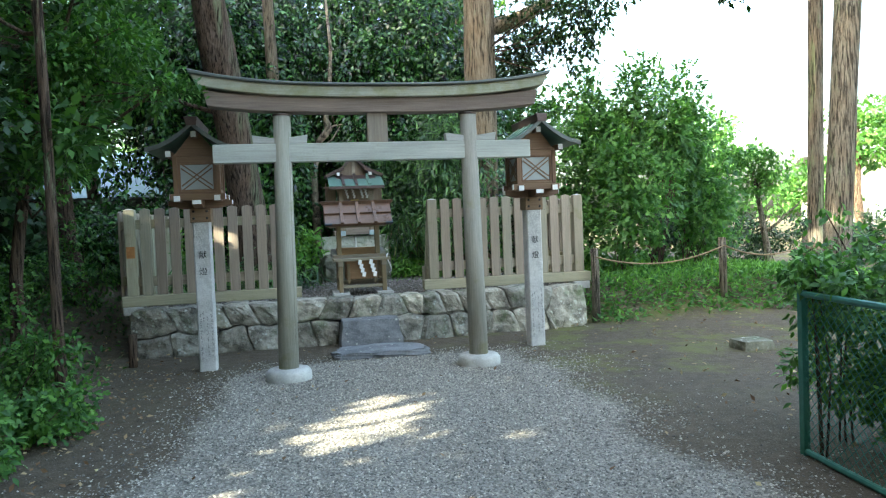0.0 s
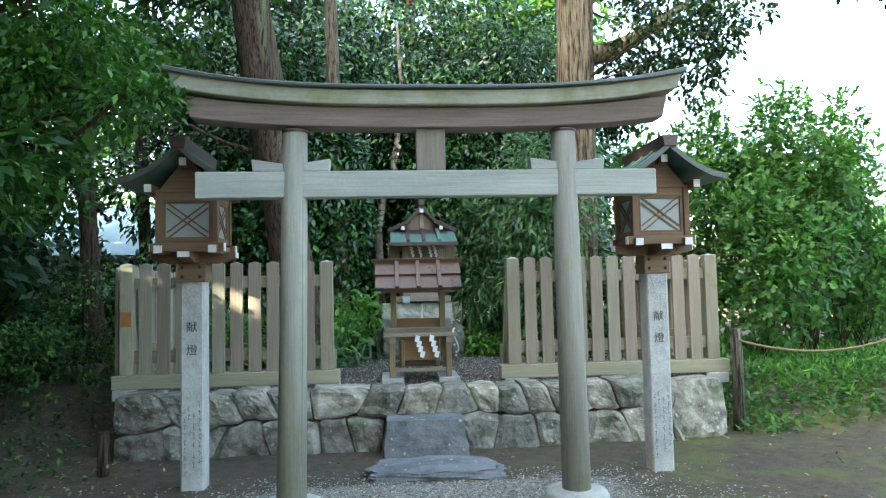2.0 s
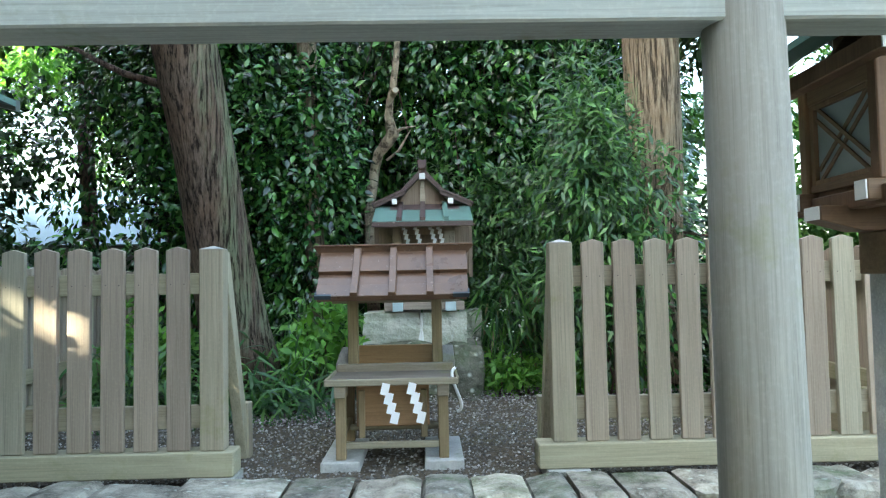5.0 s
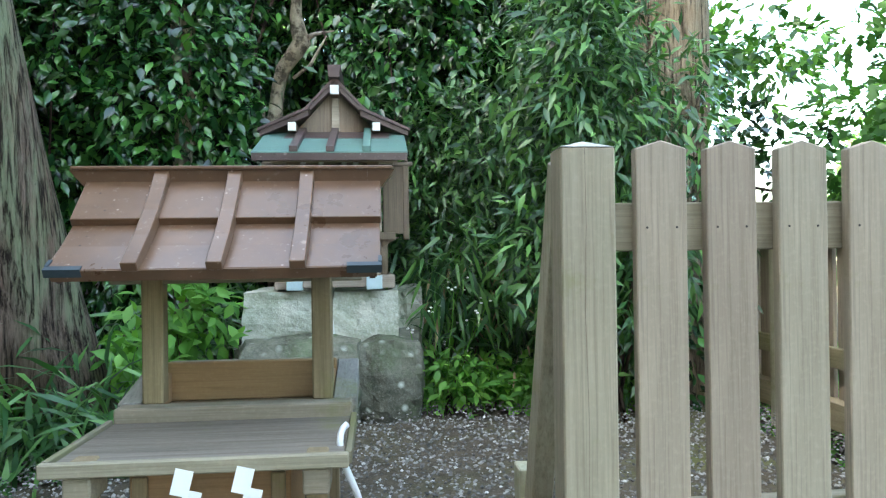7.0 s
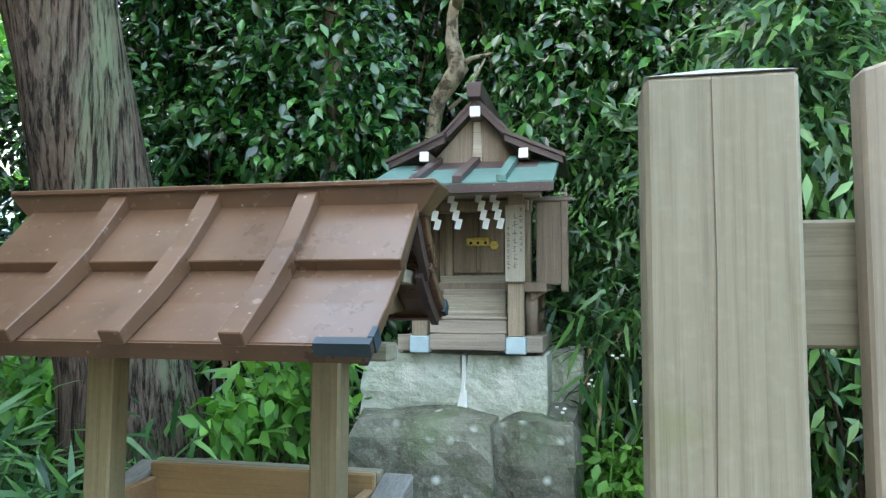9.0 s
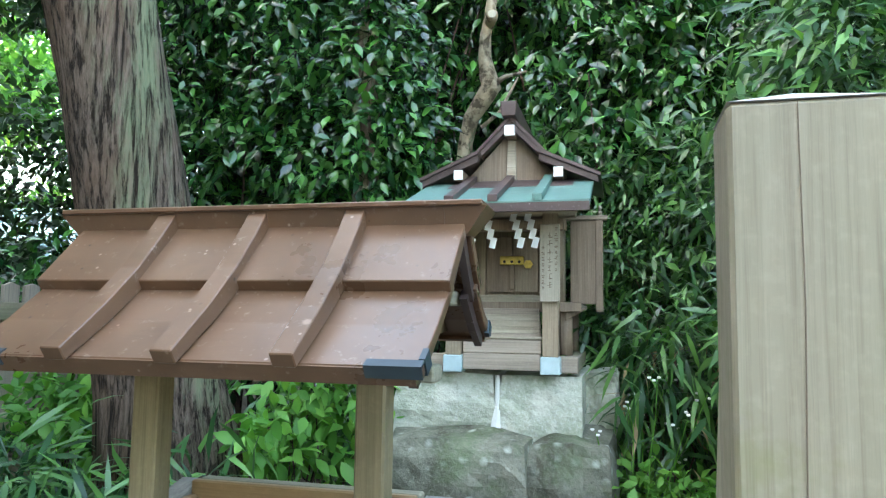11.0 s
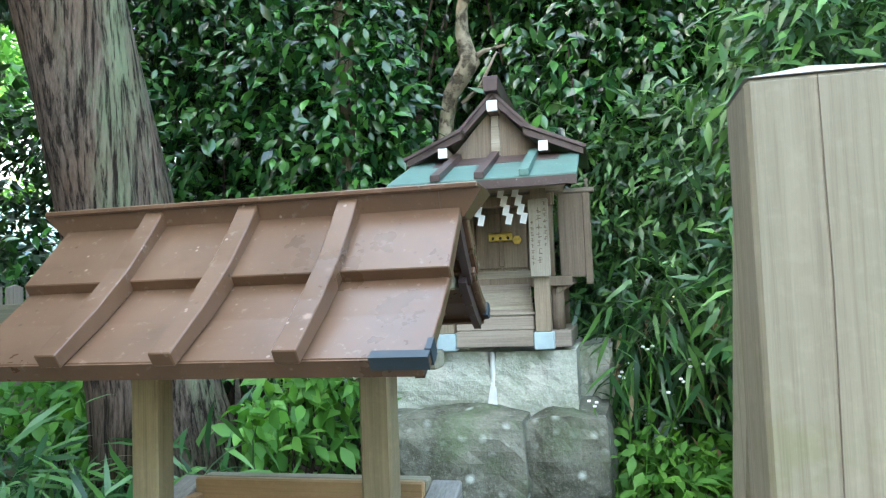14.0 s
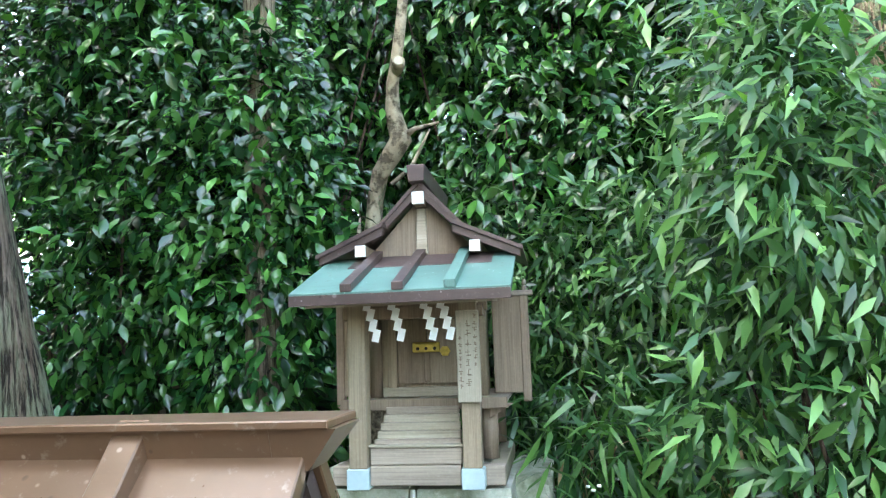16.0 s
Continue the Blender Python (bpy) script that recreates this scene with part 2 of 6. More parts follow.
def copper(name, c, stain, rough, metal=0.35):
    """Painted or weathered sheet copper with droppings and scratches."""
    w = Mat(name, rough, metal, 0.5)
    n, f = w.noise(5, 5, 0.65), w.noise(45, 4, 0.7, None, 2.0)
    col = w.mix(w.ramp(n, (0.3, 0.0), (0.7, 1.0)), tuple(a * 0.75 for a in c), tuple(a * 1.15 for a in c))
    col = w.mix(w.ramp(f, (0.60, 0.0), (0.72, 0.8)), col, stain)
    col = w.mix(w.ramp(w.noise(2.5, 6, 0.7, (1, 6, 6), 8.0), (0.55, 0.0), (0.75, 0.5)), col, tuple(a * 0.55 for a in c))
    spots = w.ramp(w.voronoi(9), (0.06, 1.0), (0.1, 0.0))
    col = w.mix(w.mix(1.0, spots, w.ramp(w.noise(7, 2, 0.5, None, 5.0), (0.55, 0.0), (0.6, 0.8)), "MULTIPLY"), col, tuple(min(1, a * 1.6 + 0.08) for a in c))
    fleck = w.ramp(w.voronoi(30), (0.07, 1.0), (0.13, 0.0))
    col = w.mix(w.mix(1.0, fleck, w.ramp(w.noise(9, 3, 0.6, None, 15.0), (0.5, 0.0), (0.56, 0.85)), "MULTIPLY"), col, tuple(min(1, a * 1.5 + 0.16) for a in c))
    pits = w.ramp(w.voronoi(21), (0.05, 1.0), (0.11, 0.0))
    col = w.mix(w.mix(1.0, pits, w.ramp(w.noise(6, 3, 0.6, None, 21.0), (0.54, 0.0), (0.58, 0.9)), "MULTIPLY"), col, tuple(a * 0.3 for a in c))
    w.colour(col).rough(w.ramp(n, (0.2, rough * 0.75), (0.8, min(1, rough * 1.3)))).bump(w.noise(3, 3), 0.004, 0.3)
    return w.m


M["brown_copper"] = copper("brown_sheet_copper", (0.138, 0.074, 0.041), (0.23, 0.165, 0.125), 0.30, 0.1)
M["dark_copper"] = copper("dark_brown_sheet_copper", (0.085, 0.055, 0.05), (0.17, 0.13, 0.12), 0.42, 0.3)
M["green_copper"] = copper("green_patina_copper", (0.10, 0.19, 0.16), (0.07, 0.06, 0.05), 0.5, 0.15)
M["barge_copper"] = copper("grey_green_sheet_copper", (0.10, 0.115, 0.105), (0.14, 0.26, 0.23), 0.45, 0.3)
M["black_copper"] = plain("black_blue_patch", (0.03, 0.045, 0.055), 0.5)
M["white"] = plain("white_end_paint", (0.75, 0.75, 0.72), 0.6, var=0.06)
M["blue_pad"] = plain("pale_blue_metal_cap", (0.42, 0.53, 0.55), 0.45, 0.2, 0.12)
M["paper"] = plain("white_paper", (0.80, 0.80, 0.79), 0.8, var=0.03)
M["brass"] = plain("brass", (0.62, 0.45, 0.12), 0.3, 0.9, 0.25, 60)
M["iron"] = plain("dark_iron", (0.06, 0.05, 0.045), 0.55, 0.5)
M["pane"] = plain("frosted_pane", (0.34, 0.375, 0.38), 0.3, var=0.06)
M["ink"] = plain("carved_black_letters", (0.035, 0.035, 0.035), 0.8, var=0.1)
M["faint_ink"] = plain("faded_ink", (0.16, 0.12, 0.085), 0.8, var=0.1)
M["grey_ink"] = plain("worn_grey_letters", (0.12, 0.12, 0.12), 0.85, var=0.2)
M["rust"] = plain("rusty_orange_plate", (0.38, 0.17, 0.055), 0.7)
M["rope"] = plain("straw_rope", (0.23, 0.17, 0.095), 0.9)
M["white_rope"] = plain("white_rope", (0.72, 0.73, 0.74), 0.8, var=0.08)
M["green_paint"] = plain("green_fence_paint", (0.035, 0.16, 0.12), 0.5)
M["mortar"] = plain("white_mortar", (0.62, 0.62, 0.58), 0.9, var=0.1)
M["drygrass"] = plain("dry_leaves", (0.30, 0.22, 0.12), 0.8, var=0.3)
M["flower"] = plain("white_petals", (0.75, 0.75, 0.70), 0.7, var=0.05)


def ground_mat():
    w = Mat("soil_gravel_moss", 0.95, spec=0.2)
    big, mid, fine = w.noise(0.9, 5, 0.65), w.noise(9, 5, 0.7, None, 3.0), w.noise(90, 3, 0.7, None, 6.0)
    soil = w.mix(w.ramp(mid, (0.3, 0.0), (0.72, 1.0)), (0.045, 0.034, 0.022), (0.115, 0.092, 0.062))
    soil = w.mix(w.ramp(fine, (0.55, 0.0), (0.68, 0.6)), soil, (0.26, 0.23, 0.19))
    moss = w.ramp(w.noise(1.7, 6, 0.7, None, 12.0), (0.47, 0.0), (0.60, 0.85))
    at = w.n.new("ShaderNodeAttribute")
    at.attribute_name = "cover"
    sp = w.n.new("ShaderNodeSeparateColor")
    w.l.new(at.outputs["Color"], sp.inputs[0])
    soil = w.mix(w.mix(1.0, moss, sp.outputs[1], "MULTIPLY"), soil, (0.13, 0.145, 0.03))
    cell = w.voronoi(75, "Color")
    grit = w.mix(w.ramp(cell, (0.1, 0.0), (0.9, 1.0)), (0.11, 0.102, 0.088), (0.36, 0.335, 0.285))
    edge = w.mix(0.45, sp.outputs[0], mid)
    c = w.mix(w.ramp(edge, (0.42, 0.0), (0.58, 1.0)), soil, grit)
    c = w.mix(w.ramp(big, (0.35, 0.0), (0.7, 0.3)), c, (0.10, 0.09, 0.075))
    w.colour(c).bump(w.voronoi(75), 0.006, 0.8).bump(mid, 0.012, 0.5)
    return w.m


M["ground"] = ground_mat()
g = Mat("pebbles", 0.85, spec=0.25)
g.colour(g.ramp(g.island(), (0.0, (0.10, 0.096, 0.088)), (0.4, (0.24, 0.228, 0.20)), (0.8, (0.38, 0.35, 0.29)), (1.0, (0.56, 0.525, 0.45))))
M["pebble"] = g.m
g = Mat("dark_pebbles", 0.9, spec=0.25)
g.colour(g.ramp(g.island(), (0.0, (0.07, 0.064, 0.058)), (0.5, (0.18, 0.168, 0.15)), (0.9, (0.32, 0.305, 0.28)), (1.0, (0.5, 0.48, 0.45))))
M["dark_pebble"] = g.m
g = Mat("fallen_leaves", 0.9, spec=0.2)
g.colour(g.ramp(g.island(), (0.0, (0.10, 0.055, 0.03)), (0.5, (0.20, 0.13, 0.07)), (0.9, (0.33, 0.25, 0.14)), (1.0, (0.45, 0.38, 0.2))))
M["litter"] = g.m


# ---- mesh helpers ----
def thing(name, loc, label, category, group="", kind="", rz=0.0):
    ob = new(name)
    ob.empty_display_size = 0.1
    ob.matrix_basis = pose(*loc, 0, 0, rz)
    return tagged(ob, label, category, group, kind)


def part(name, bm, mat, parent, label="", at=None, smooth=False):
    me = bpy.data.meshes.new(name)
    bm.to_mesh(me)
    bm.free()
    if smooth:
        for p in me.polygons:
            p.use_smooth = True
    me.materials.append(M[mat])
    ob = new(name, me)
    ob.parent = parent
    if at is not None:
        ob.matrix_basis = at
    return tagged(ob, label)


def share(name, ob, parent, at):
    o = new(name, ob.data)
    o.parent = parent
    o.matrix_basis = at
    if "label" in ob:
        o["label"] = ob["label"]
    return o


def hull_box(bm, x0, x1, y0, y1, z0, z1, bevel=0.0, m=None):
    """A box, its edges taken off."""
    r = bmesh.ops.create_cube(bm, size=1.0)
    vs = r["verts"]
    for v in vs:
        v.co = Vector(((x0 + x1) / 2 + v.co.x * (x1 - x0), (y0 + y1) / 2 + v.co.y * (y1 - y0), (z0 + z1) / 2 + v.co.z * (z1 - z0)))
    if bevel:
        es = list({e for v in vs for e in v.link_edges})
        out = bmesh.ops.bevel(bm, geom=es, offset=bevel, segments=1, affect="EDGES", profile=0.5)
        vs = list({v for f in out["faces"] for v in f.verts} | {v for v in vs if v.is_valid})
    if m is not None:
        bmesh.ops.transform(bm, matrix=m, verts=vs)
    return bm


def bx(*a, bevel=0.004, m=None):
    return hull_box(bmesh.new(), *a, bevel=bevel, m=m)


def prism(bm, pts, axis, a, b, bevel=0.0):
    """A polygon in the plane across an axis, drawn out from a to b."""
    def at(p, w):
        return {"x": (w, p[0], p[1]), "y": (p[0], w, p[1]), "z": (p[0], p[1], w)}[axis]
    lo = [bm.verts.new(at(p, a)) for p in pts]
    hi = [bm.verts.new(at(p, b)) for p in pts]
    fs = [bm.faces.new(lo), bm.faces.new(hi)]
    n = len(pts)
    for i in range(n):
        fs.append(bm.faces.new((lo[i], lo[(i + 1) % n], hi[(i + 1) % n], hi[i])))
    bmesh.ops.recalc_face_normals(bm, faces=fs)
    if bevel:
        bmesh.ops.bevel(bm, geom=list({e for f in fs for e in f.edges}), offset=bevel, segments=1, affect="EDGES", profile=0.5)
    return bm


def pz(pts, axis, a, b, bevel=0.003):
    return prism(bmesh.new(), pts, axis, a, b, bevel)


def tube(bm, pts, radii, n=8, rough=0.0):
    """A tapered, bent tube with closed ends."""
    pts = [Vector(p) for p in pts]
    rings, side = [], None
    for i, p in enumerate(pts):
        d = (pts[min(i + 1, len(pts) - 1)] - pts[max(i - 1, 0)]).normalized()
        side = (side - d * side.dot(d)).normalized() if side is not None and (side - d * side.dot(d)).length > 1e-4 else d.orthogonal().normalized()
        up = d.cross(side)
        ring = []
        for k in range(n):
            a = 2 * math.pi * k / n
            w = side * math.cos(a) + up * math.sin(a)
            r = radii[i] * (1 + rough * noise.noise(Vector((w.x * 1.7, w.y * 1.7, p.length * 0.7))))
            ring.append(bm.verts.new(p + w * r))
        rings.append(ring)
    for a, b in zip(rings, rings[1:]):
        for k in range(n):
            bm.faces.new((a[k], a[(k + 1) % n], b[(k + 1) % n], b[k]))
    bm.faces.new(rings[0][::-1])
    bm.faces.new(rings[-1])
    return bm


def lathe(prof, n=24):
    """A turned body from (radius, height) pairs."""
    bm = bmesh.new()
    rings = [[bm.verts.new((r * math.cos(2 * math.pi * k / n), r * math.sin(2 * math.pi * k / n), z)) for k in range(n)] for r, z in prof]
    for a, b in zip(rings, rings[1:]):
        for k in range(n):
            bm.faces.new((a[k], a[(k + 1) % n], b[(k + 1) % n], b[k]))
    bm.faces.new(rings[0][::-1])
    bm.faces.new(rings[-1])
    return bm


def boulder(size, seed, cuts=3, lump=0.12, square=0.55):
    """A rounded, uneven stone: a cube pushed part of the way to a ball and roughened."""
    bm = bmesh.new()
    bmesh.ops.create_cube(bm, size=2.0)
    bmesh.ops.subdivide_edges(bm, edges=bm.edges[:], cuts=cuts, use_grid_fill=True)
    off = Vector((seed * 3.7, seed * 1.9, seed * 5.3))
    for v in bm.verts:
        p = v.co.copy()
        q = p.normalized() * 1.25
        p = p * square + q * (1 - square)
        p *= 1 + lump * noise.noise(p * 1.1 + off) + lump * 0.45 * noise.noise(p * 3.1 + off) + lump * 0.2 * noise.noise(p * 8.0 + off)
        v.co = Vector((p.x * size[0] / 2, p.y * size[1] / 2, p.z * size[2] / 2))
    return bm


# leaf outlines along +x: places and faces
LEAF_BROAD = (((0, 0, 0), (0.42, 0.245, 0.05), (0.42, -0.245, 0.05), (0.45, 0, 0), (1, 0, -0.1)), ((0, 3, 1), (1, 3, 4), (0, 2, 3), (3, 2, 4)))
LEAF_ROUND = (((0, 0, 0), (0.18, 0.125, 0.03), (0.18, -0.125, 0.03), (0.43, 0.23, 0.06), (0.43, -0.23, 0.06), (0.70, 0.165, 0.02), (0.70, -0.165, 0.02), (0.87, 0.055, -0.06), (0.87, -0.055, -0.06), (1.04, 0, -0.15), (0.45, 0, 0), (0.75, 0, -0.035)),
              ((0, 10, 3, 1), (10, 11, 5, 3), (11, 9, 7, 5), (0, 2, 4, 10), (10, 4, 6, 11), (11, 6, 8, 9)))
LEAF_LONG = (((0, 0, 0), (0.3, 0.055, 0.02), (0.3, -0.055, 0.02), (0.7, 0.04, -0.06), (0.7, -0.04, -0.06), (1, 0, -0.22)), ((0, 2, 1), (1, 2, 4, 3), (3, 4, 5)))
LEAF_LANCE = (((0, 0, 0), (0.4, 0.13, 0.04), (0.4, -0.13, 0.04), (0.45, 0, 0), (1, 0, -0.12)), ((0, 3, 1), (1, 3, 4), (0, 2, 3), (3, 2, 4)))
LEAF_SPRAY = (((0, 0, 0), (0.3, 0.30, 0.02), (0.42, 0.10, 0.0), (0.75, 0.26, -0.04), (1, 0, -0.12), (0.75, -0.26, -0.04), (0.42, -0.10, 0.0), (0.3, -0.30, 0.02)), ((0, 2, 1), (2, 4, 3), (0, 7, 6), (6, 5, 4), (0, 6, 4, 2)))


def leaves(name, pos, out, size, mat, parent, shape=LEAF_BROAD, spread=0.7, droop=0.0, rs=None, label="", kind="", face=(0, 0, 1)):
    """Many leaves in one mesh: each at its place, pointing along its way with some scatter, upper side mostly up."""
    rs = rs or np.random.RandomState(1)
    tv, tf = np.array(shape[0], float), shape[1]
    n = len(pos)
    d = out + rs.normal(0, spread, (n, 3))
    d[:, 2] -= droop
    d /= np.linalg.norm(d, axis=1)[:, None] + 1e-9
    up = np.array(face, float) + rs.normal(0, 0.38, (n, 3)) + 0.3 * out
    s = np.cross(up, d)
    s /= np.linalg.norm(s, axis=1)[:, None] + 1e-9
    u = np.cross(d, s)
    L = (np.asarray(size) * rs.uniform(0.7, 1.25, n))[:, None]
    V = (pos[:, None, :] + L[:, None, :] * (tv[None, :, 0:1] * d[:, None, :] + tv[None, :, 1:2] * s[:, None, :] + tv[None, :, 2:3] * u[:, None, :])).reshape(-1, 3)
    k = len(tv)
    loops = np.concatenate([np.array(f) for f in tf])
    counts = np.array([len(f) for f in tf])
    me = bpy.data.meshes.new(name)
    me.vertices.add(n * k)
    me.vertices.foreach_set("co", V.ravel())
    allloops = (np.arange(n)[:, None] * k + loops[None, :]).ravel()
    allcounts = np.tile(counts, n)
    me.loops.add(len(allloops))
    me.loops.foreach_set("vertex_index", allloops.astype(np.int32))
    me.polygons.add(len(allcounts))
    me.polygons.foreach_set("loop_start", np.concatenate(([0], np.cumsum(allcounts)[:-1])).astype(np.int32))
    me.polygons.foreach_set("use_smooth", np.ones(len(allcounts), bool))
    me.update(calc_edges=True)
    me.validate()
    me.materials.append(M[mat])
    ob = new(name, me)
    ob.parent = parent
    return tagged(ob, label, kind=kind)


def clusters(centres, way, per, radius, rs):
    """Leaves in rosettes: each centre gets `per` leaves round its tip."""
    n = len(centres)
    pos = np.repeat(centres, per, 0) + rs.normal(0, radius, (n * per, 3))
    out = np.repeat(way, per, 0) * 0.7 + rs.normal(0, 0.55, (n * per, 3))
    return pos, out


def in_blob(n, centre, radii, rs, hollow=0.55, lumps=7):
    """Tips near the skin of an uneven crown: a cloud of lumps inside an ellipsoid, with gaps between."""
    c, r = np.array(centre, float), np.array(radii, float)
    lc = rs.normal(0, 1, (lumps, 3))
    lc = lc / np.linalg.norm(lc, axis=1)[:, None] * rs.uniform(0.35, 0.8, (lumps, 1))
    lr = rs.uniform(0.3, 0.55, lumps)
    w = rs.randint(0, lumps, n)
    v = rs.normal(0, 1, (n, 3))
    v /= np.linalg.norm(v, axis=1)[:, None]
    rad = hollow + (1 - hollow) * rs.uniform(0, 1, n) ** 0.6
    p = lc[w] + v * (lr[w] * rad)[:, None]
    return c + p * r, v


# ---- ground ----
PLAT = 0.49


def smooth(a, b, v):
    t = min(1.0, max(0.0, (v - a) / (b - a)))
    return t * t * (3 - 2 * t)


def ground_z(x, y):
    """Level forecourt; a low bank of earth beside and behind the stone wall."""
    bank = smooth(8.0, 9.3, y) * (smooth(3.9, 4.6, x) + smooth(-1.6, -2.4, x) * 0.8)
    back = smooth(8.9, 9.4, y) * smooth(4.2, 3.9, x) * smooth(-1.7, -1.4, x)
    wild = smooth(-1.2, -3.0, x) * smooth(3.0, 6.0, y) * 0.18
    z = 0.42 * max(min(1, bank), back) + wild + 0.012 * noise.noise(Vector((x * 1.3, y * 1.3, 0)))
    fall = smooth(6.5, 12.0, x) * 0.9
    return z - fall * smooth(6, 10, y) * 0.4


def gravel_amount(x, y):
    """How much loose gravel lies there: the trodden approach to the gate and the terrace."""
    c = 1.15 + 0.06 * (y - 5)
    half = 1.55 + 0.06 * max(0.0, 6.0 - y)
    path = smooth(half + 0.6, half - 0.6, abs(x - c) + 0.35 * noise.noise(Vector((x * 0.9, y * 0.9, 1)))) * smooth(7.5, 6.6, y)
    return path


def build_ground():
    xs = sorted({round(v, 3) for v in list(np.arange(-6, 8.01, 0.2)) + [-90, -50, -25, -14, -9, 10, 13, 18, 28, 50, 90]})
    ys = sorted({round(v, 3) for v in list(np.arange(-4, 15.01, 0.2)) + [-90, -40, -18, -9, 18, 23, 32, 55, 90]})
    bm = bmesh.new()
    col = bm.loops.layers.color.new("cover")
    grid = [[bm.verts.new((x, y, ground_z(x, y))) for x in xs] for y in ys]
    for j in range(len(ys) - 1):
        for i in range(len(xs) - 1):
            cx, cy = (xs[i] + xs[i + 1]) / 2, (ys[j] + ys[j + 1]) / 2
            if -1.3 < cx < 3.95 and 8.25 < cy < 8.75:
                continue
            f = bm.faces.new((grid[j][i], grid[j][i + 1], grid[j + 1][i + 1], grid[j + 1][i]))
            for lp in f.loops:
                x, y, _ = lp.vert.co
                lp[col] = (gravel_amount(x, y), max(0.0, min(1.0, 0.35 + 0.5 * smooth(1.5, 3.0, x))) * smooth(3.5, 5.5, y), 0, 1)
    me = bpy.data.meshes.new("ground")
    bm.to_mesh(me)
    bm.free()
    for p in me.polygons:
        p.use_smooth = True
    me.materials.append(M["ground"])
    tagged(new("ground", me), "trodden brown soil with grey gravel and moss patches", "ground", kind="structure")


build_ground()


def scatter_stones(name, n, xr, yr, keep, size, mat, label, zf, seed):
    """Loose pebbles: small eight-sided stones in one mesh."""
    rs = np.random.RandomState(seed)
    octa = np.array(((1, 0, 0), (-1, 0, 0), (0, 1, 0), (0, -1, 0), (0, 0, 1), (0, 0, -1)), float)
    fc = np.array(((0, 2, 4), (2, 1, 4), (1, 3, 4), (3, 0, 4), (2, 0, 5), (1, 2, 5), (3, 1, 5), (0, 3, 5)))
    V, F, k = [], [], 0
    while k < n:
        x, y = rs.uniform(*xr), rs.uniform(*yr)
        if rs.rand() > keep(x, y):
            continue
        s = size * rs.uniform(0.45, 1.3)
        a = rs.uniform(0, 6.283)
        o = octa * np.array((s, s * rs.uniform(0.6, 1), s * rs.uniform(0.4, 0.75)))
        o = o + rs.normal(0, s * 0.15, o.shape)
        c, sn = math.cos(a), math.sin(a)
        o[:, :2] = o[:, :2] @ np.array(((c, sn), (-sn, c)))
        V.append(o + np.array((x, y, zf(x, y) + s * 0.25)))
        F.append(fc + 6 * k)
        k += 1
    me = bpy.data.meshes.new(name)
    me.from_pydata(np.concatenate(V).tolist(), [], np.concatenate(F).tolist())
    me.materials.append(M[mat])
    return tagged(new(name, me), label, "gravel", kind="stuff")


scatter_stones("gravel", 60000, (-1.6, 3.6), (1.6, 7.3), lambda x, y: gravel_amount(x, y) ** 1.5 + 0.03, 0.0085, "pebble", "loose grey and white crushed gravel on the approach", ground_z, 5)
scatter_stones("terrace_gravel", 22000, (-1.3, 4.0), (8.4, 11.6), lambda x, y: 1.0 if y < 11 else 0.4, 0.010, "dark_pebble", "dark grey gravel spread on the shrine terrace", lambda x, y: PLAT - 0.005, 6)


# ---- stone retaining wall ----
def course_line(x, row):
    """The wavy joints between the courses: top edge, middle joint, foot."""
    base, amp = ((0.545, 0.03), (0.275, 0.06), (-0.10, 0.0))[row]
    if row == 1:
        base -= 0.30 * smooth(3.40, 3.62, x) + 0.06 * smooth(-0.3, -1.0, x)
    return base + amp * noise.noise(Vector((x * 2.6, row * 5.0, 2.0))) + 0.5 * amp * noise.noise(Vector((x * 7.0, row * 5.0, 8.0)))


def wall_stone(x0, x1, lean0, lean1, row, seed, rs):
    """One tight-fitting irregular stone between two leaning joints and two wavy courses."""
    bm = bmesh.new()
    bmesh.ops.create_cube(bm, size=1.0)
    bmesh.ops.subdivide_edges(bm, edges=bm.edges[:], cuts=7, use_grid_fill=True)
    off = Vector((seed * 2.3, seed * 4.1, seed * 0.7))
    proud = rs.uniform(-0.02, 0.025)
    dip = rs.uniform(0.0, 0.03) if row == 0 else 0.0
    for v in bm.verts:
        p = v.co.copy()
        u, w = p.x + 0.5, p.z + 0.5
        edge = max(abs(p.x), abs(p.z)) * 2
        corner = 0.55 * (abs(p.x * 2) * abs(p.z * 2)) ** 5
        xl, xr = x0 + lean0 * p.z + 0.004, x1 + lean1 * p.z - 0.004
        x = xl + (xr - xl) * (u * (1 - 0.09 * corner) + 0.045 * corner)
        lo, hi = course_line(x, row + 1) + 0.004, course_line(x, row) - 0.004 - dip
        z = lo + (hi - lo) * (w * (1 - 0.14 * corner) + 0.07 * corner)
        y = 0.13 - 0.07 * row + p.y * 0.34
        if p.y < 0:
            y += 0.022 * max(0.0, (edge - 0.78) / 0.22) ** 2 - proud
            q = Vector((x, z, 0)) * 5 + off
            y += 0.04 * noise.noise(q) + 0.02 * noise.noise(q * 2.7) + 0.008 * noise.noise(q * 7)
        v.co = Vector((x, y, z + 0.012 * noise.noise(Vector((x * 9, z * 9, seed)))))
    return bm


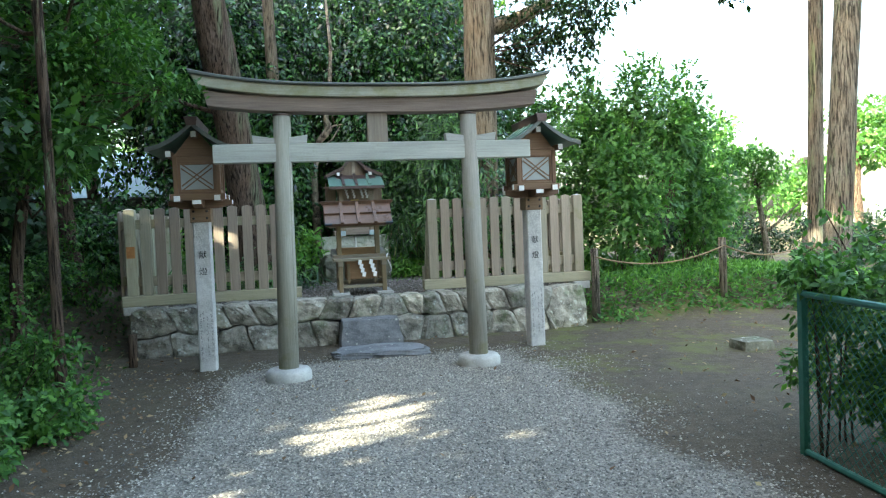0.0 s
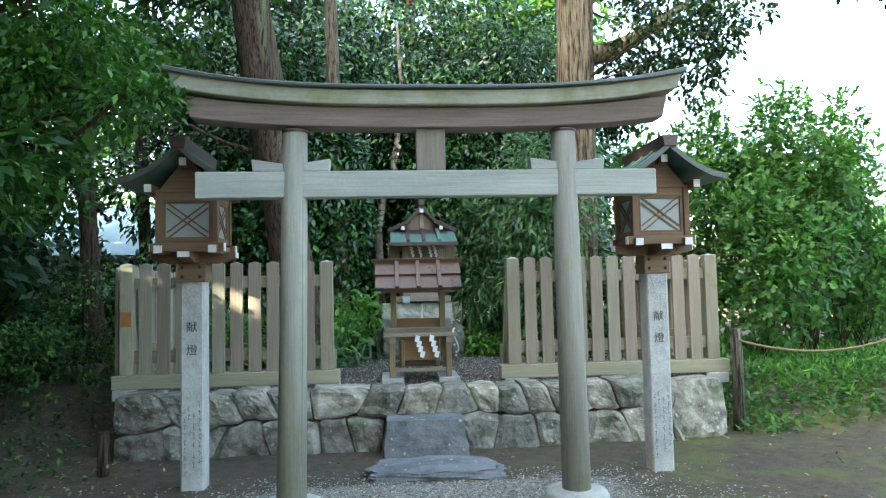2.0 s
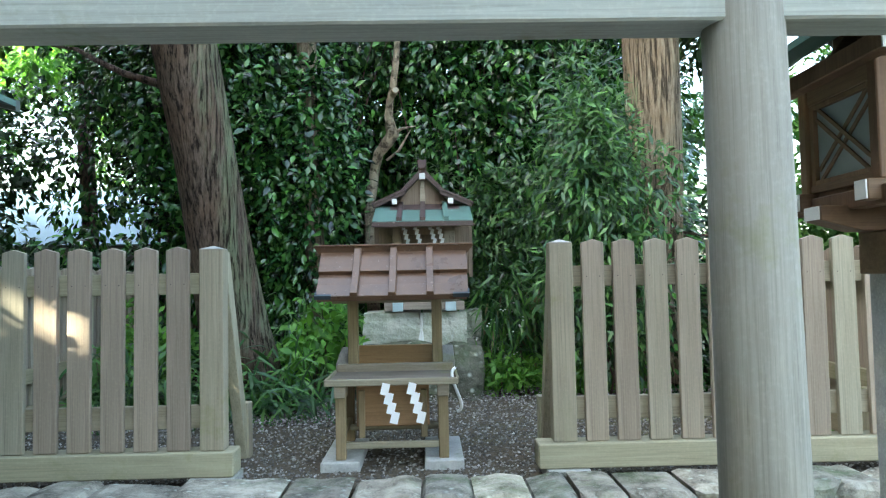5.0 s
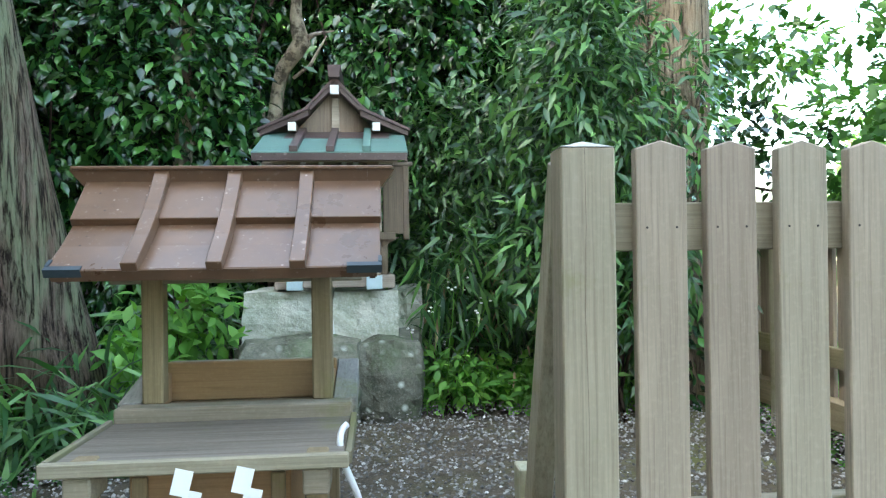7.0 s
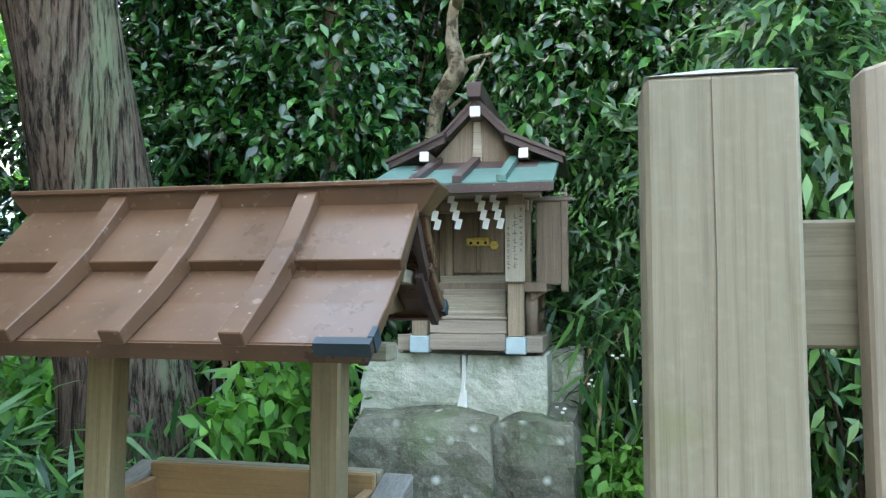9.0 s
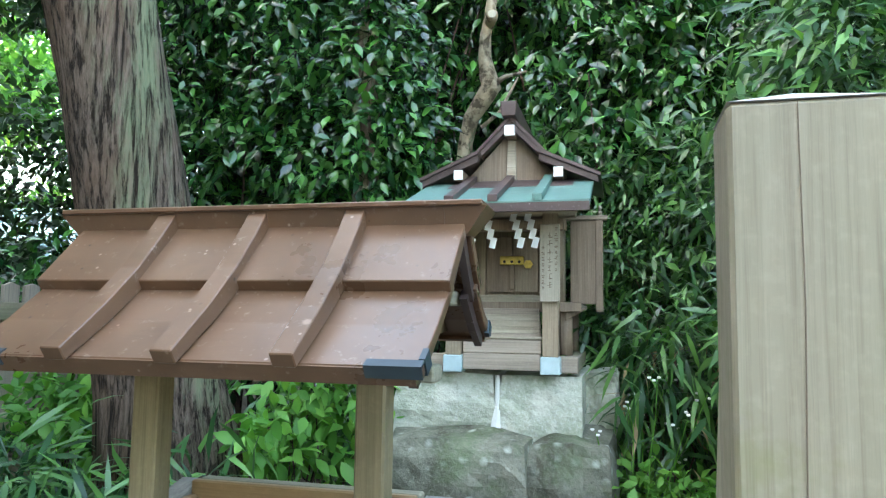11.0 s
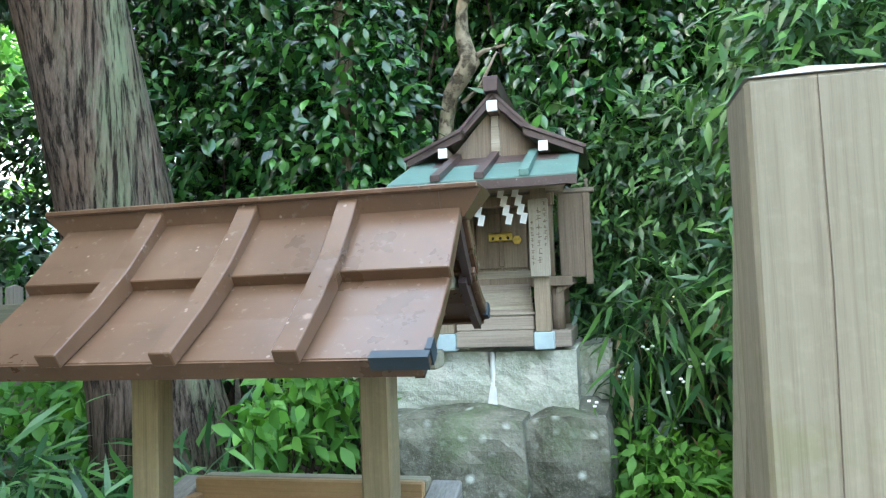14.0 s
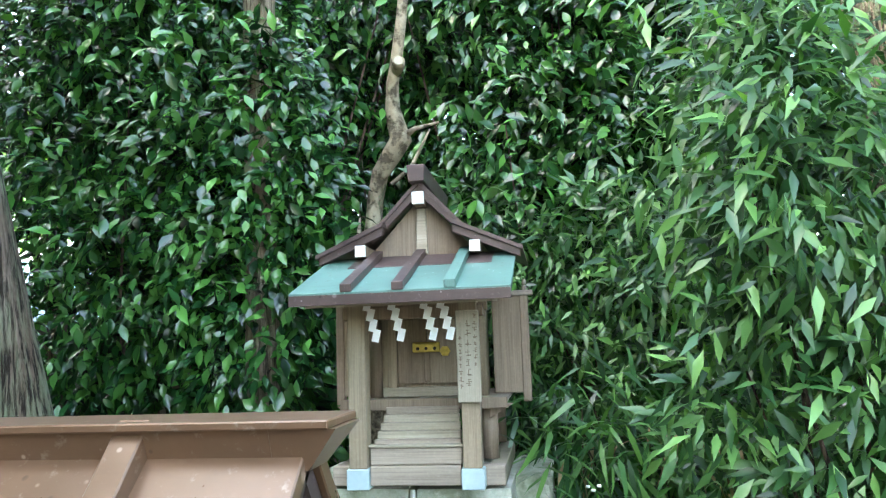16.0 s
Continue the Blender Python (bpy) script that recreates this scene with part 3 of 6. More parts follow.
def build_wall():
    w = thing("stone_wall", (0, 8.08, 0), "low dry-stone retaining wall of irregular mossy grey blocks", "wall", kind="structure")
    core = bmesh.new()
    hull_box(core, -1.34, 3.94, 0.13, 0.75, -0.2, 0.43)
    part("wall_core", core, "dark_pebble", w)
    top = (-1.39, -0.97, -0.67, -0.36, -0.06, 0.27, 0.72, 1.05, 1.38, 1.69, 1.91, 2.15, 2.39, 2.70, 2.97, 3.25, 3.52, 4.00)
    low = (-1.37, -0.95, -0.52, -0.10, 0.35, 0.62, 0.88, 1.24, 1.59, 1.87, 2.25, 2.47, 2.70, 3.08, 3.48, 4.03)
    rs = random.Random(4)
    for row, xs in enumerate((top, low)):
        lean = [rs.uniform(-0.17, 0.17) for _ in xs]
        lean[0], lean[-1] = 0.0, -0.05
        for i in range(len(xs) - 1):
            part("stone", wall_stone(xs[i], xs[i + 1], lean[i], lean[i + 1], row, row * 40 + i, rs), "wallstone", w)
    return w


build_wall()
terr = bmesh.new()
hull_box(terr, -1.36, 3.98, 8.34, 9.2, 0.2, PLAT - 0.006)
part("terrace", terr, "ground", None, "gravelled earth terrace behind the stone wall")["kind"] = "structure"
bpy.data.objects["terrace"]["category"] = "terrace"

t_ = thing("step_stone", (1.245, 7.62, 0), "squared blue-grey stone block used as a step", "step stone")
sb = boulder((0.66, 0.52, 0.36), 3, 9, 0.06, 0.93)
for v in sb.verts:
    k = (v.co.z / 0.36 + 0.5)
    v.co.x *= 1.1 - 0.12 * k
    v.co.y += 0.26 + (0.0 if v.co.y > 0 else 0.10 * k)
    v.co.z += 0.12
part("block", sb, "stepstone", t_)
t_ = thing("stepping_slab", (1.29, 7.2, 0), "flat grey stone slab with broken edges before the step", "stone slab")
sb = boulder((0.93, 0.50, 0.10), 8, 8, 0.2, 0.62)
for v in sb.verts:
    v.co.z += 0.02
part("slab", sb, "stepstone", t_)


# ---- torii ----
def torii():
    t = thing("torii_gate", (1.245, 6.25, 0), "weathered grey wooden torii gate with mossy curved lintel", "torii gate")
    for sx, b, top in ((-1, -0.905, -0.861), (1, 0.882, 0.862)):
        bm = bmesh.new()
        tube(bm, [(b, 0, 0.05), (b + (top - b) * 0.5, 0, 1.2), (top, 0, 2.405)], [0.092, 0.085, 0.077], 28)
        part("pillar", bm, "pillar", t, "weathered grey round timber pillar", smooth=True)
        if sx < 0:
            cr = bmesh.new()
            tube(cr, [(b + (top - b) * k + math.cos(-0.75) * (0.0925 - 0.0155 * k), math.sin(-0.75) * (0.0925 - 0.0155 * k), 0.05 + 2.355 * k) for k in (0.12, 0.3, 0.5, 0.7, 0.93)], [0.0006, 0.0015, 0.0017, 0.0014, 0.0006], 5)
            part("drying_crack", cr, "faint_ink", t, "long dark drying crack")
        cap = lathe([(0.084, -0.016), (0.086, -0.004), (0.084, 0.0)], 28)
        part("pillar_collar", cap, "dark_copper", t, at=pose(top, 0, 2.402))
        base = lathe([(0.195, -0.06), (0.207, 0.02), (0.204, 0.07), (0.185, 0.098), (0.15, 0.108)], 30)
        part("pillar_base", base, "pad", t, "rounded pale stone pillar footing", at=pose(b, 0.0, 0), smooth=True)
    def curved(x0, x1, zf, lo, hi, y0, y1, slant, n=28):
        bm = bmesh.new()
        rings = []
        for i in range(n + 1):
            u = i / n * 2 - 1
            ring = []
            for y, h in ((y0, lo), (y1, lo), (y1, hi), (y0, hi)):
                k = (h - lo) / (hi - lo)
                x = (x0 + x1) / 2 + u * ((x1 - x0) / 2 + slant * k)
                ring.append(bm.verts.new((x, y, h + zf(u) * (1.0 + 0.15 * k))))
            rings.append(ring)
        for a, b in zip(rings, rings[1:]):
            for k in range(4):
                bm.faces.new((a[k], a[(k + 1) % 4], b[(k + 1) % 4], b[k]))
        bm.faces.new(rings[0])
        bm.faces.new(rings[-1][::-1])
        bmesh.ops.recalc_face_normals(bm, faces=bm.faces[:])
        sharp = [e for e in bm.edges if abs((e.verts[0].co - e.verts[1].co).x) > 0.04]
        bmesh.ops.bevel(bm, geom=sharp, offset=0.006, segments=1, affect="EDGES", profile=0.5)
        return bm
    bow = lambda u: 0.012 * u * u + 0.095 * abs(u) ** 3.2
    low = lambda u: 0.006 * u * u + 0.06 * abs(u) ** 3.2
    part("lower_lintel", curved(-1.49, 1.50, low, 2.405, 2.535, -0.085, 0.085, 0.035), "underlintel", t, "reddish-grey lower lintel beam")
    part("upper_lintel", curved(-1.57, 1.58, bow, 2.538, 2.632, -0.135, 0.135, 0.05), "lintel", t, "moss-stained curved top lintel")
    part("lintel_cap", curved(-1.625, 1.635, bow, 2.636, 2.658, -0.165, 0.165, 0.012), "barge_copper", t, "grey-green sheet-metal lintel cap")
    part("tie_beam", bx(-1.471, 1.455, -0.055, 0.055, 1.972, 2.137, bevel=0.005), "beam", t, "pale grey square tie beam")
    part("centre_strut", bx(-0.098, 0.087, -0.045, 0.045, 2.137, 2.406, bevel=0.004), "strut", t, "brown wooden centre strut")
    for x, s in ((-0.885, -1), (-0.885, 1), (0.875, -1), (0.875, 1)):
        pts = [(x + s * 0.05, 2.139), (x + s * 0.235, 2.139), (x + s * 0.245, 2.214), (x + s * 0.05, 2.186)]
        part("wedge", pz(pts, "y", -0.05, 0.05), "beam", t, "pale wooden wedge beside a pillar")
    return t


torii()


# ---- lettering ----
def writing(name, body, size, mat, parent, at, label=""):
    cu = bpy.data.curves.new(name, "FONT")
    cu.body, cu.size, cu.extrude, cu.align_x, cu.align_y = body, size, 0.0015, "CENTER", "CENTER"
    tmp = bpy.data.objects.new(name, cu)
    scene.collection.objects.link(tmp)
    me = bpy.data.meshes.new_from_object(tmp.evaluated_get(bpy.context.evaluated_depsgraph_get()))
    bpy.data.objects.remove(tmp)
    me.materials.clear()
    me.materials.append(M[mat])
    ob = new(name, me)
    ob.parent = parent
    ob.matrix_basis = at
    return tagged(ob, label)


# ---- stone-post lanterns ----
def lantern(x, y):
    t = thing("stone_post_lantern", (x, y, 0), "wooden lantern box with copper roof on an inscribed granite post", "lantern", "lanterns beside the gate")
    h, w = 1.485, 0.0825
    bm = bx(-w, w, -w, w, -0.15, h, bevel=0.012)
    post = part("post", bm, "granite", t, "speckled grey granite post with black carved letters")
    for i, ch in enumerate("献燈"):
        writing("letter", ch, 0.082, "ink", post, pose(0.0, -w - 0.001, 1.145 - i * 0.165, 90, 0, 0), "black carved character")
    rs = random.Random(3)
    for cx, z0, n, hh in ((0.052, 0.60, 8, 0.05), (0.012, 0.52, 6, 0.062), (-0.05, 0.55, 9, 0.048), (-0.024, 0.57, 2, 0.05)):
        for i in range(n):
            z = z0 - i * (hh + 0.006)
            if z < 0.06:
                break
            b = bmesh.new()
            for _ in range(4):
                a, c = rs.uniform(-0.013, 0.006), rs.uniform(-hh * 0.45, hh * 0.4)
                hull_box(b, cx + a, cx + a + rs.uniform(0.005, 0.015), -w - 0.001, -w + 0.002, z + c, z + c + 0.0028)
            hull_box(b, cx - 0.001, cx + 0.0015, -w - 0.001, -w + 0.002, z - hh * 0.4, z + hh * 0.35)
            part("letter_strokes", b, "grey_ink", post)
    c = part("collar", bx(-0.098, 0.098, -0.098, 0.098, h - 0.015, h + 0.120, bevel=0.004), "lantern_x", t, "brown wooden collar bolted round the post")
    bolt = None
    for bxx in (-0.062, 0.062):
        for bz in (0.025, 0.092):
            at = pose(bxx, -0.098, h + bz, 90)
            if bolt is None:
                bolt = part("bolt", lathe([(0.013, 0.0), (0.013, 0.006), (0.007, 0.012)], 10), "iron", c, at=at)
            else:
                share("bolt", bolt, c, at)
    # crossed bracket arms with upturned white ends
    z = h + 0.120
    prof = [(-0.30, z + 0.035), (-0.30, z + 0.080), (0.30, z + 0.080), (0.30, z + 0.035), (0.17, z), (-0.17, z)]
    for yy in (0.0,):
        arm = part("bracket_arm", pz(prof, "y", yy - 0.05, yy + 0.05), "lantern_x", t, "curved brown bracket arm with white ends")
        for s in (-1, 1):
            part("painted_end", bx(s * 0.3015 - 0.003, s * 0.3015 + 0.003, yy - 0.042, yy + 0.042, z + 0.037, z + 0.078, bevel=0), "white", arm, "white painted end")
    prof = [(-0.30, z + 0.035), (-0.30, z + 0.077), (0.30, z + 0.077), (0.30, z + 0.035), (0.17, z + 0.003), (-0.17, z + 0.003)]
    for xx in (0.0,):
        arm = part("bracket_arm", pz([(p[0], p[1]) for p in prof], "x", xx - 0.045, xx + 0.045), "lantern", t)
        for s in (-1, 1):
            part("painted_end", bx(xx - 0.04, xx + 0.04, s * 0.3015 - 0.003, s * 0.3015 + 0.003, z + 0.037, z + 0.075, bevel=0), "white", arm)
    # floor frame: four crossing bars with white ends
    z += 0.078
    for s in (-1, 1):
        bar = part("sill_bar", bx(-0.255, 0.255, s * 0.185 - 0.03, s * 0.185 + 0.03, z, z + 0.062), "lantern_x", t)
        for q in (-1, 1):
            part("painted_end", bx(q * 0.256 - 0.003, q * 0.256 + 0.003, s * 0.185 - 0.027, s * 0.185 + 0.027, z + 0.003, z + 0.059, bevel=0), "white", bar, "white painted end")
        bar = part("sill_bar", bx(s * 0.185 - 0.03, s * 0.185 + 0.03, -0.255, 0.255, z - 0.012, z + 0.045), "lantern", t)
        for q in (-1, 1):
            part("painted_end", bx(s * 0.185 - 0.028, s * 0.185 + 0.028, q * 0.256 - 0.003, q * 0.256 + 0.003, z - 0.010, z + 0.043, bevel=0), "white", bar)
    z += 0.062
    part("floor_board", bx(-0.19, 0.19, -0.19, 0.19, z - 0.03, z + 0.003), "lantern_x", t)
    # corner posts, frames, panes and lattices
    H = 0.355
    for sx in (-1, 1):
        for sy in (-1, 1):
            part("corner_post", bx(sx * 0.195 - 0.022, sx * 0.195 + 0.022, sy * 0.195 - 0.022, sy * 0.195 + 0.022, z, z + H), "lantern", t)
    for k in range(4):
        r = pose(0, 0, 0, 0, 0, 90 * k)
        fr = part("window_frame", bx(-0.173, 0.173, -0.206, -0.182, z, z + 0.025, bevel=0.002), "lantern_x", t, at=r)
        part("top_rail", bx(-0.173, 0.173, -0.206, -0.182, z + 0.297, z + H, bevel=0.002), "lantern_x", fr)
        inner = bmesh.new()
        for a in ((-0.173, -0.15, z + 0.025, z + 0.297), (0.15, 0.173, z + 0.025, z + 0.297), (-0.15, 0.15, z + 0.025, z + 0.042), (-0.15, 0.15, z + 0.28, z + 0.297)):
            hull_box(inner, a[0], a[1], -0.202, -0.184, a[2], a[3], 0.002)
        part("sash", inner, "lantern", fr)
        part("pane", bx(-0.15, 0.15, -0.186, -0.182, z + 0.042, z + 0.28, bevel=0), "pane", fr, "frosted white pane")
        lat = bmesh.new()
        cz = z + 0.161
        for sgn in (-1, 1):
            for o in (-0.022, 0.022):
                ln = 0.178
                hull_box(lat, -ln, ln, -0.195 - 0.002 * sgn, -0.188 - 0.002 * sgn, -0.006, 0.006, 0.0, pose(0, 0, cz + o, 0, sgn * 37, 0))
        part("lattice", lat, "lantern_x", fr, "crossed wooden lattice bars")
    # gable roof with swept copper slopes, ridge along the walk
    z += H
    part("ceiling_board", bx(-0.22, 0.22, -0.22, 0.22, z, z + 0.02), "lantern_x", t)
    gab = [(-0.2, z + 0.02), (0.2, z + 0.02), (0.0, z + 0.27)]
    for yy in (-0.19, 0.17):
        part("gable_board", pz(gab, "y", yy, yy + 0.02), "lantern_x", t)
    for px, pzz in ((0.0, 0.205), (-0.235, 0.02), (0.235, 0.02)):
        pur = part("purlin", bx(px - 0.025, px + 0.025, -0.315, 0.315, z + pzz - 0.03, z + pzz + 0.028), "lantern", t)
        for q in (-1, 1):
            part("painted_end", bx(px - 0.024, px + 0.024, q * 0.316 - 0.003, q * 0.316 + 0.003, z + pzz - 0.028, z + pzz + 0.026, bevel=0), "white", pur, "white painted end")
    slope = [(0.0, 0.30), (0.10, 0.215), (0.20, 0.145), (0.30, 0.095), (0.42, 0.065)]
    for s in (-1, 1):
        pts = [(s * a, z + b) for a, b in slope] + [(s * a, z + b - 0.022) for a, b in reversed(slope)]
        rf = part("roof_slope", pz(pts, "y", -0.40, 0.40, 0.0), "green_copper", t, "green copper roof slope")
        edge = [(s * a, z + b + 0.006) for a, b in slope] + [(s * a, z + b - 0.036) for a, b in reversed(slope)]
        for yy in (-0.425, 0.395):
            part("barge_board", pz(edge, "y", yy, yy + 0.03, 0.0), "barge_copper", rf, "grey-green copper-clad barge board")
        for yy in (-0.2, 0.0, 0.2):
            rib = [(s * a, z + b + 0.018) for a, b in slope] + [(s * a, z + b - 0.002) for a, b in reversed(slope)]
            part("roof_rib", pz(rib, "y", yy - 0.015, yy + 0.015, 0.0), "green_copper", rf)
    ridge = [(-0.045, z + 0.27), (0.045, z + 0.27), (0.06, z + 0.35), (-0.06, z + 0.35)]
    part("ridge_cap", pz(ridge, "y", -0.44, 0.44), "dark_copper", t, "dark copper ridge box")
    return t


lan = lantern(-0.451, 7.05)
copy_thing(lan, pose(2.978, 7.053, 0))


# ---- picket fences ----
def picket_mesh(w, h, d=0.028):
    pts = [(-w / 2, 0), (w / 2, 0), (w / 2, h - 0.018), (0, h), (-w / 2, h - 0.018)]
    return pz(pts, "y", -d / 2, d / 2, 0.003)


def fence(name, x0, x1, y, beam0, beam1, label, rusty=False):
    t = thing(name, (x0, y, 0), label, "fence", "fences of the shrine terrace")
    L = x1 - x0
    part("sill_beam", bx(beam0 - x0, beam1 - x0, -0.03, 0.12, 0.537, 0.660, bevel=0.006), "fence_x", t, "squared timber sill beam")
    for a in (0.0, L - 0.12):
        b = bmesh.new()
        hull_box(b, a, a + 0.12, 0.0, 0.09, 0.662, 1.662, 0.004)
        post = part("post", b, "fence", t)
        c = bmesh.new()
        apex = c.verts.new((a + 0.06, 0.045, 1.680))
        q = [c.verts.new(p) for p in ((a, 0, 1.6625), (a + 0.12, 0, 1.6625), (a + 0.12, 0.09, 1.6625), (a, 0.09, 1.6625))]
        for i in range(4):
            c.faces.new((q[i], q[(i + 1) % 4], apex))
        c.faces.new(q[::-1])
        part("post_cap", c, "pad", post, "weathered pale post top")
        pad = bx(a - 0.045, a + 0.175, -0.05, 0.16, 0.44, 0.535, bevel=0.006)
        part("footing", pad, "pad", t, "pale cut-stone footing")
        brace = bx(-0.03, 0.03, -0.045, 0.045, 0.0, 1.25, bevel=0.004, m=pose(a + 0.059, 0.62, 0.47, 20, 0, 0))
        part("brace", brace, "fence", t, "slanting timber brace")
        part("brace_post", bx(a + 0.015, a + 0.10, 0.57, 0.66, 0.40, 0.80, bevel=0.004), "fence", t)
    for z0, z1 in ((0.766, 0.880), (1.437, 1.544)):
        part("rail", bx(0.12, L - 0.12, 0.036, 0.075, z0, z1, bevel=0.003), "fence_x", t)
    span = L - 0.24
    n = int(round((span - 0.047) / 0.161))
    pitch = (span - 0.047) / n
    rs = random.Random(int(x0 * 10) + 50)
    first = None
    nail = None
    for i in range(n):
        cx = 0.12 + 0.047 + 0.057 + i * pitch
        at = pose(cx, 0.019, 0.663, rs.uniform(-0.3, 0.3), rs.uniform(-0.3, 0.3), 0)
        if first is None:
            first = part("picket", picket_mesh(0.114, 1.014), "picket", t, at=at)
            p = first
        else:
            p = share("picket", first, t, at)
        for nx in (-0.033, 0.033):
            if nail is None:
                nail = part("nail", lathe([(0.0028, 0.0), (0.002, 0.0015)], 8), "iron", p, at=pose(nx, -0.0145, 0.825, 90))
            else:
                share("nail", nail, p, pose(nx, -0.0145, 0.825, 90))
    crack = bmesh.new()
    tube(crack, [(0.053, -0.0005, 1.66), (0.054, -0.0005, 1.50), (0.050, -0.0005, 1.30), (0.055, -0.0005, 1.08), (0.052, -0.0005, 0.85)], [0.0005, 0.0006, 0.0005, 0.0004, 0.0002], 4)
    part("drying_crack", crack, "faint_ink", t, "long drying crack in the post")
    if rusty:
        part("nameplate", bx(0.012, 0.104, -0.004, -0.0005, 1.10, 1.235, bevel=0), "rust", t, "small rust-orange plate on the post")
    return t


fence("picket_fence", -1.49, 0.437, 8.43, -1.55, 0.49, "weathered pale brown timber picket fence with a small orange plate", True)
fence("picket_fence", 2.076, 4.137, 8.428, 1.995, 4.215, "weathered pale brown timber picket fence on the stone wall")


def side_fence(x, y0, y1, s):
    t = thing("side_fence", (x, y0, 0), "weathered timber picket fence running back along the terrace", "fence", "fences of the shrine terrace")
    L = y1 - y0
    for z0, z1 in ((0.775, 0.885), (1.432, 1.535)):
        part("rail", bx(-0.02, 0.02, 0, L, z0, z1, bevel=0.003), "fence_y", t)
    first = None
    for i in range(int(L / 0.158)):
        at = pose(s * 0.035, 0.08 + i * 0.158, 0.60, 0, 0, 90)
        first = share("picket", first, t, at) if first else part("picket", picket_mesh(0.116, 1.056), "picket", t, at=at)
    for yy in np.arange(0.0, L, 1.2):
        part("post", bx(-0.11, -0.022, yy, yy + 0.09, 0.35, 1.62) if s > 0 else bx(0.022, 0.11, yy, yy + 0.09, 0.35, 1.62), "fence", t)
    part("sill_beam", bx(-0.06, 0.06, 0, L, 0.45, 0.60), "fence_y", t)
    return t


side_fence(-1.55, 8.6, 12.6, -1)
side_fence(4.17, 8.6, 12.0, 1)


# ---- zigzag paper streamers ----
def shide(name, parent, at, w=0.032, step=0.05, n=4, s=1):
    bm = bmesh.new()
    z, x = 0.0, 0.0
    for i in range(n):
        hull_box(bm, x - w / 2, x + w / 2, -0.0008 + 0.002 * i, 0.0008 + 0.002 * i, z - step, z, 0.0, pose(x, 0, z, 0, 14 * s, 0) @ pose(-x, 0, -z))
        z -= step * 0.82
        x += s * w * 0.42 * (1 if i % 2 == 0 else 0.75)
    return part(name, bm, "paper", parent, "white zigzag paper streamer", at=at)


# ---- offering stand ----
def offering_stand():
    t = thing("offering_stand", (1.257, 8.675, PLAT), "roofed wooden offering stand with brown copper roof", "offering stand")
    P = PLAT
    for sx in (-1, 1):
        part("footing", bx(sx * 0.275 - 0.105, sx * 0.275 + 0.105, -0.03, 0.56, -0.06, 0.045, bevel=0.006), "pad", t, "grey cut-stone footing")
        for yy, z1 in ((0.04, 0.47), (0.50, 0.47)):
            part("leg", bx(sx * 0.275 - 0.027, sx * 0.275 + 0.027, yy - 0.027, yy + 0.027, 0.046, z1), "stand", t)
        part("roof_post", bx(sx * 0.254 - 0.031, sx * 0.254 + 0.031, 0.49, 0.552, 0.50, 1.08, bevel=0.005), "stand", t, "square roof post")
    for z0, z1, y0, y1 in ((0.10, 0.135, 0.025, 0.055), (0.105, 0.15, 0.485, 0.515), (0.155, 0.185, 0.25, 0.28)):
        part("stretcher", bx(-0.25, 0.25, y0, y1, z0, z1), "stand_x", t)
    for sx in (-1, 1):
        part("stretcher", bx(sx * 0.275 - 0.015, sx * 0.275 + 0.015, 0.065, 0.475, 0.15, 0.19), "stand", t)
    # chest hung below the tray
    ch = part("chest", bx(-0.20, 0.20, 0.12, 0.46, 0.20, 0.445), "board", t, "brown wooden offertory chest under the tray")
    for sx in (-1, 1):
        part("chest_cleat", bx(sx * 0.17 - 0.018, sx * 0.17 + 0.018, 0.10, 0.119, 0.14, 0.40), "stand", ch)
    # shallow tray, and behind it an open box whose sides rise to the back
    part("tray_board", bx(-0.343, 0.343, -0.001, 0.418, 0.446, 0.464, bevel=0.003), "stand_top", t, "stained grey tray board")
    part("front_rim", bx(-0.358, 0.354, -0.024, -0.002, 0.440, 0.476, bevel=0.004), "stand_x", t, "worn front rim of the tray")
    for sx in (-1, 1):
        part("side_rim", bx(sx * 0.352 - 0.0085, sx * 0.352 + 0.0085, 0.0, 0.418, 0.443, 0.475, bevel=0.003), "mossy_rim", t, "moss-green side rim of the tray")
        part("bracket_end", bx(sx * 0.275 - 0.032, sx * 0.275 + 0.032, -0.012, 0.10, 0.375, 0.438, bevel=0.005), "stand_x", t, "grey notched bracket end")
    part("step_beam", bx(-0.345, 0.345, 0.42, 0.487, 0.452, 0.505, bevel=0.005), "stand_x", t, "raised grey cross beam")
    for sx in (-1, 1):
        bm = bmesh.new()
        prism(bm, [(0.489, 0.44), (0.489, 0.507), (0.80, 0.580), (0.80, 0.50)], "x", sx * 0.322 - 0.036, sx * 0.322 + 0.036, 0.004)
        part("side_beam", bm, "stand_grain", t, "grey side beam rising to the back")
    part("rear_beam", bx(-0.285, 0.285, 0.76, 0.80, 0.50, 0.588), "stand_x", t)
    part("pit_floor", bx(-0.286, 0.286, 0.489, 0.758, 0.44, 0.462), "stand", t)
    part("back_board", bx(-0.284, 0.284, 0.725, 0.745, 0.463, 0.592), "board", t, "orange-brown back board")
    for sx in (-1, 1):
        part("side_board", bx(sx * 0.272 - 0.011, sx * 0.272 + 0.011, 0.555, 0.723, 0.463, 0.56), "board", t)
    for x, s in ((0.025, 1), (0.165, 1)):
        shide("paper_streamer", t, pose(x - 0.05, -0.026, 0.452), 0.042, 0.062, 4, s)
    loop = bmesh.new()
    tube(loop, [(0.352 + 0.025 * math.sin(a), 0.10 + 0.03 * math.cos(a), 0.33 - 0.12 * math.cos(a * 0.5) + 0.06) for a in np.linspace(0, 6.0, 14)], [0.009] * 14, 7)
    part("rope_loop", loop, "white_rope", t, "white hanging rope loop", smooth=True)
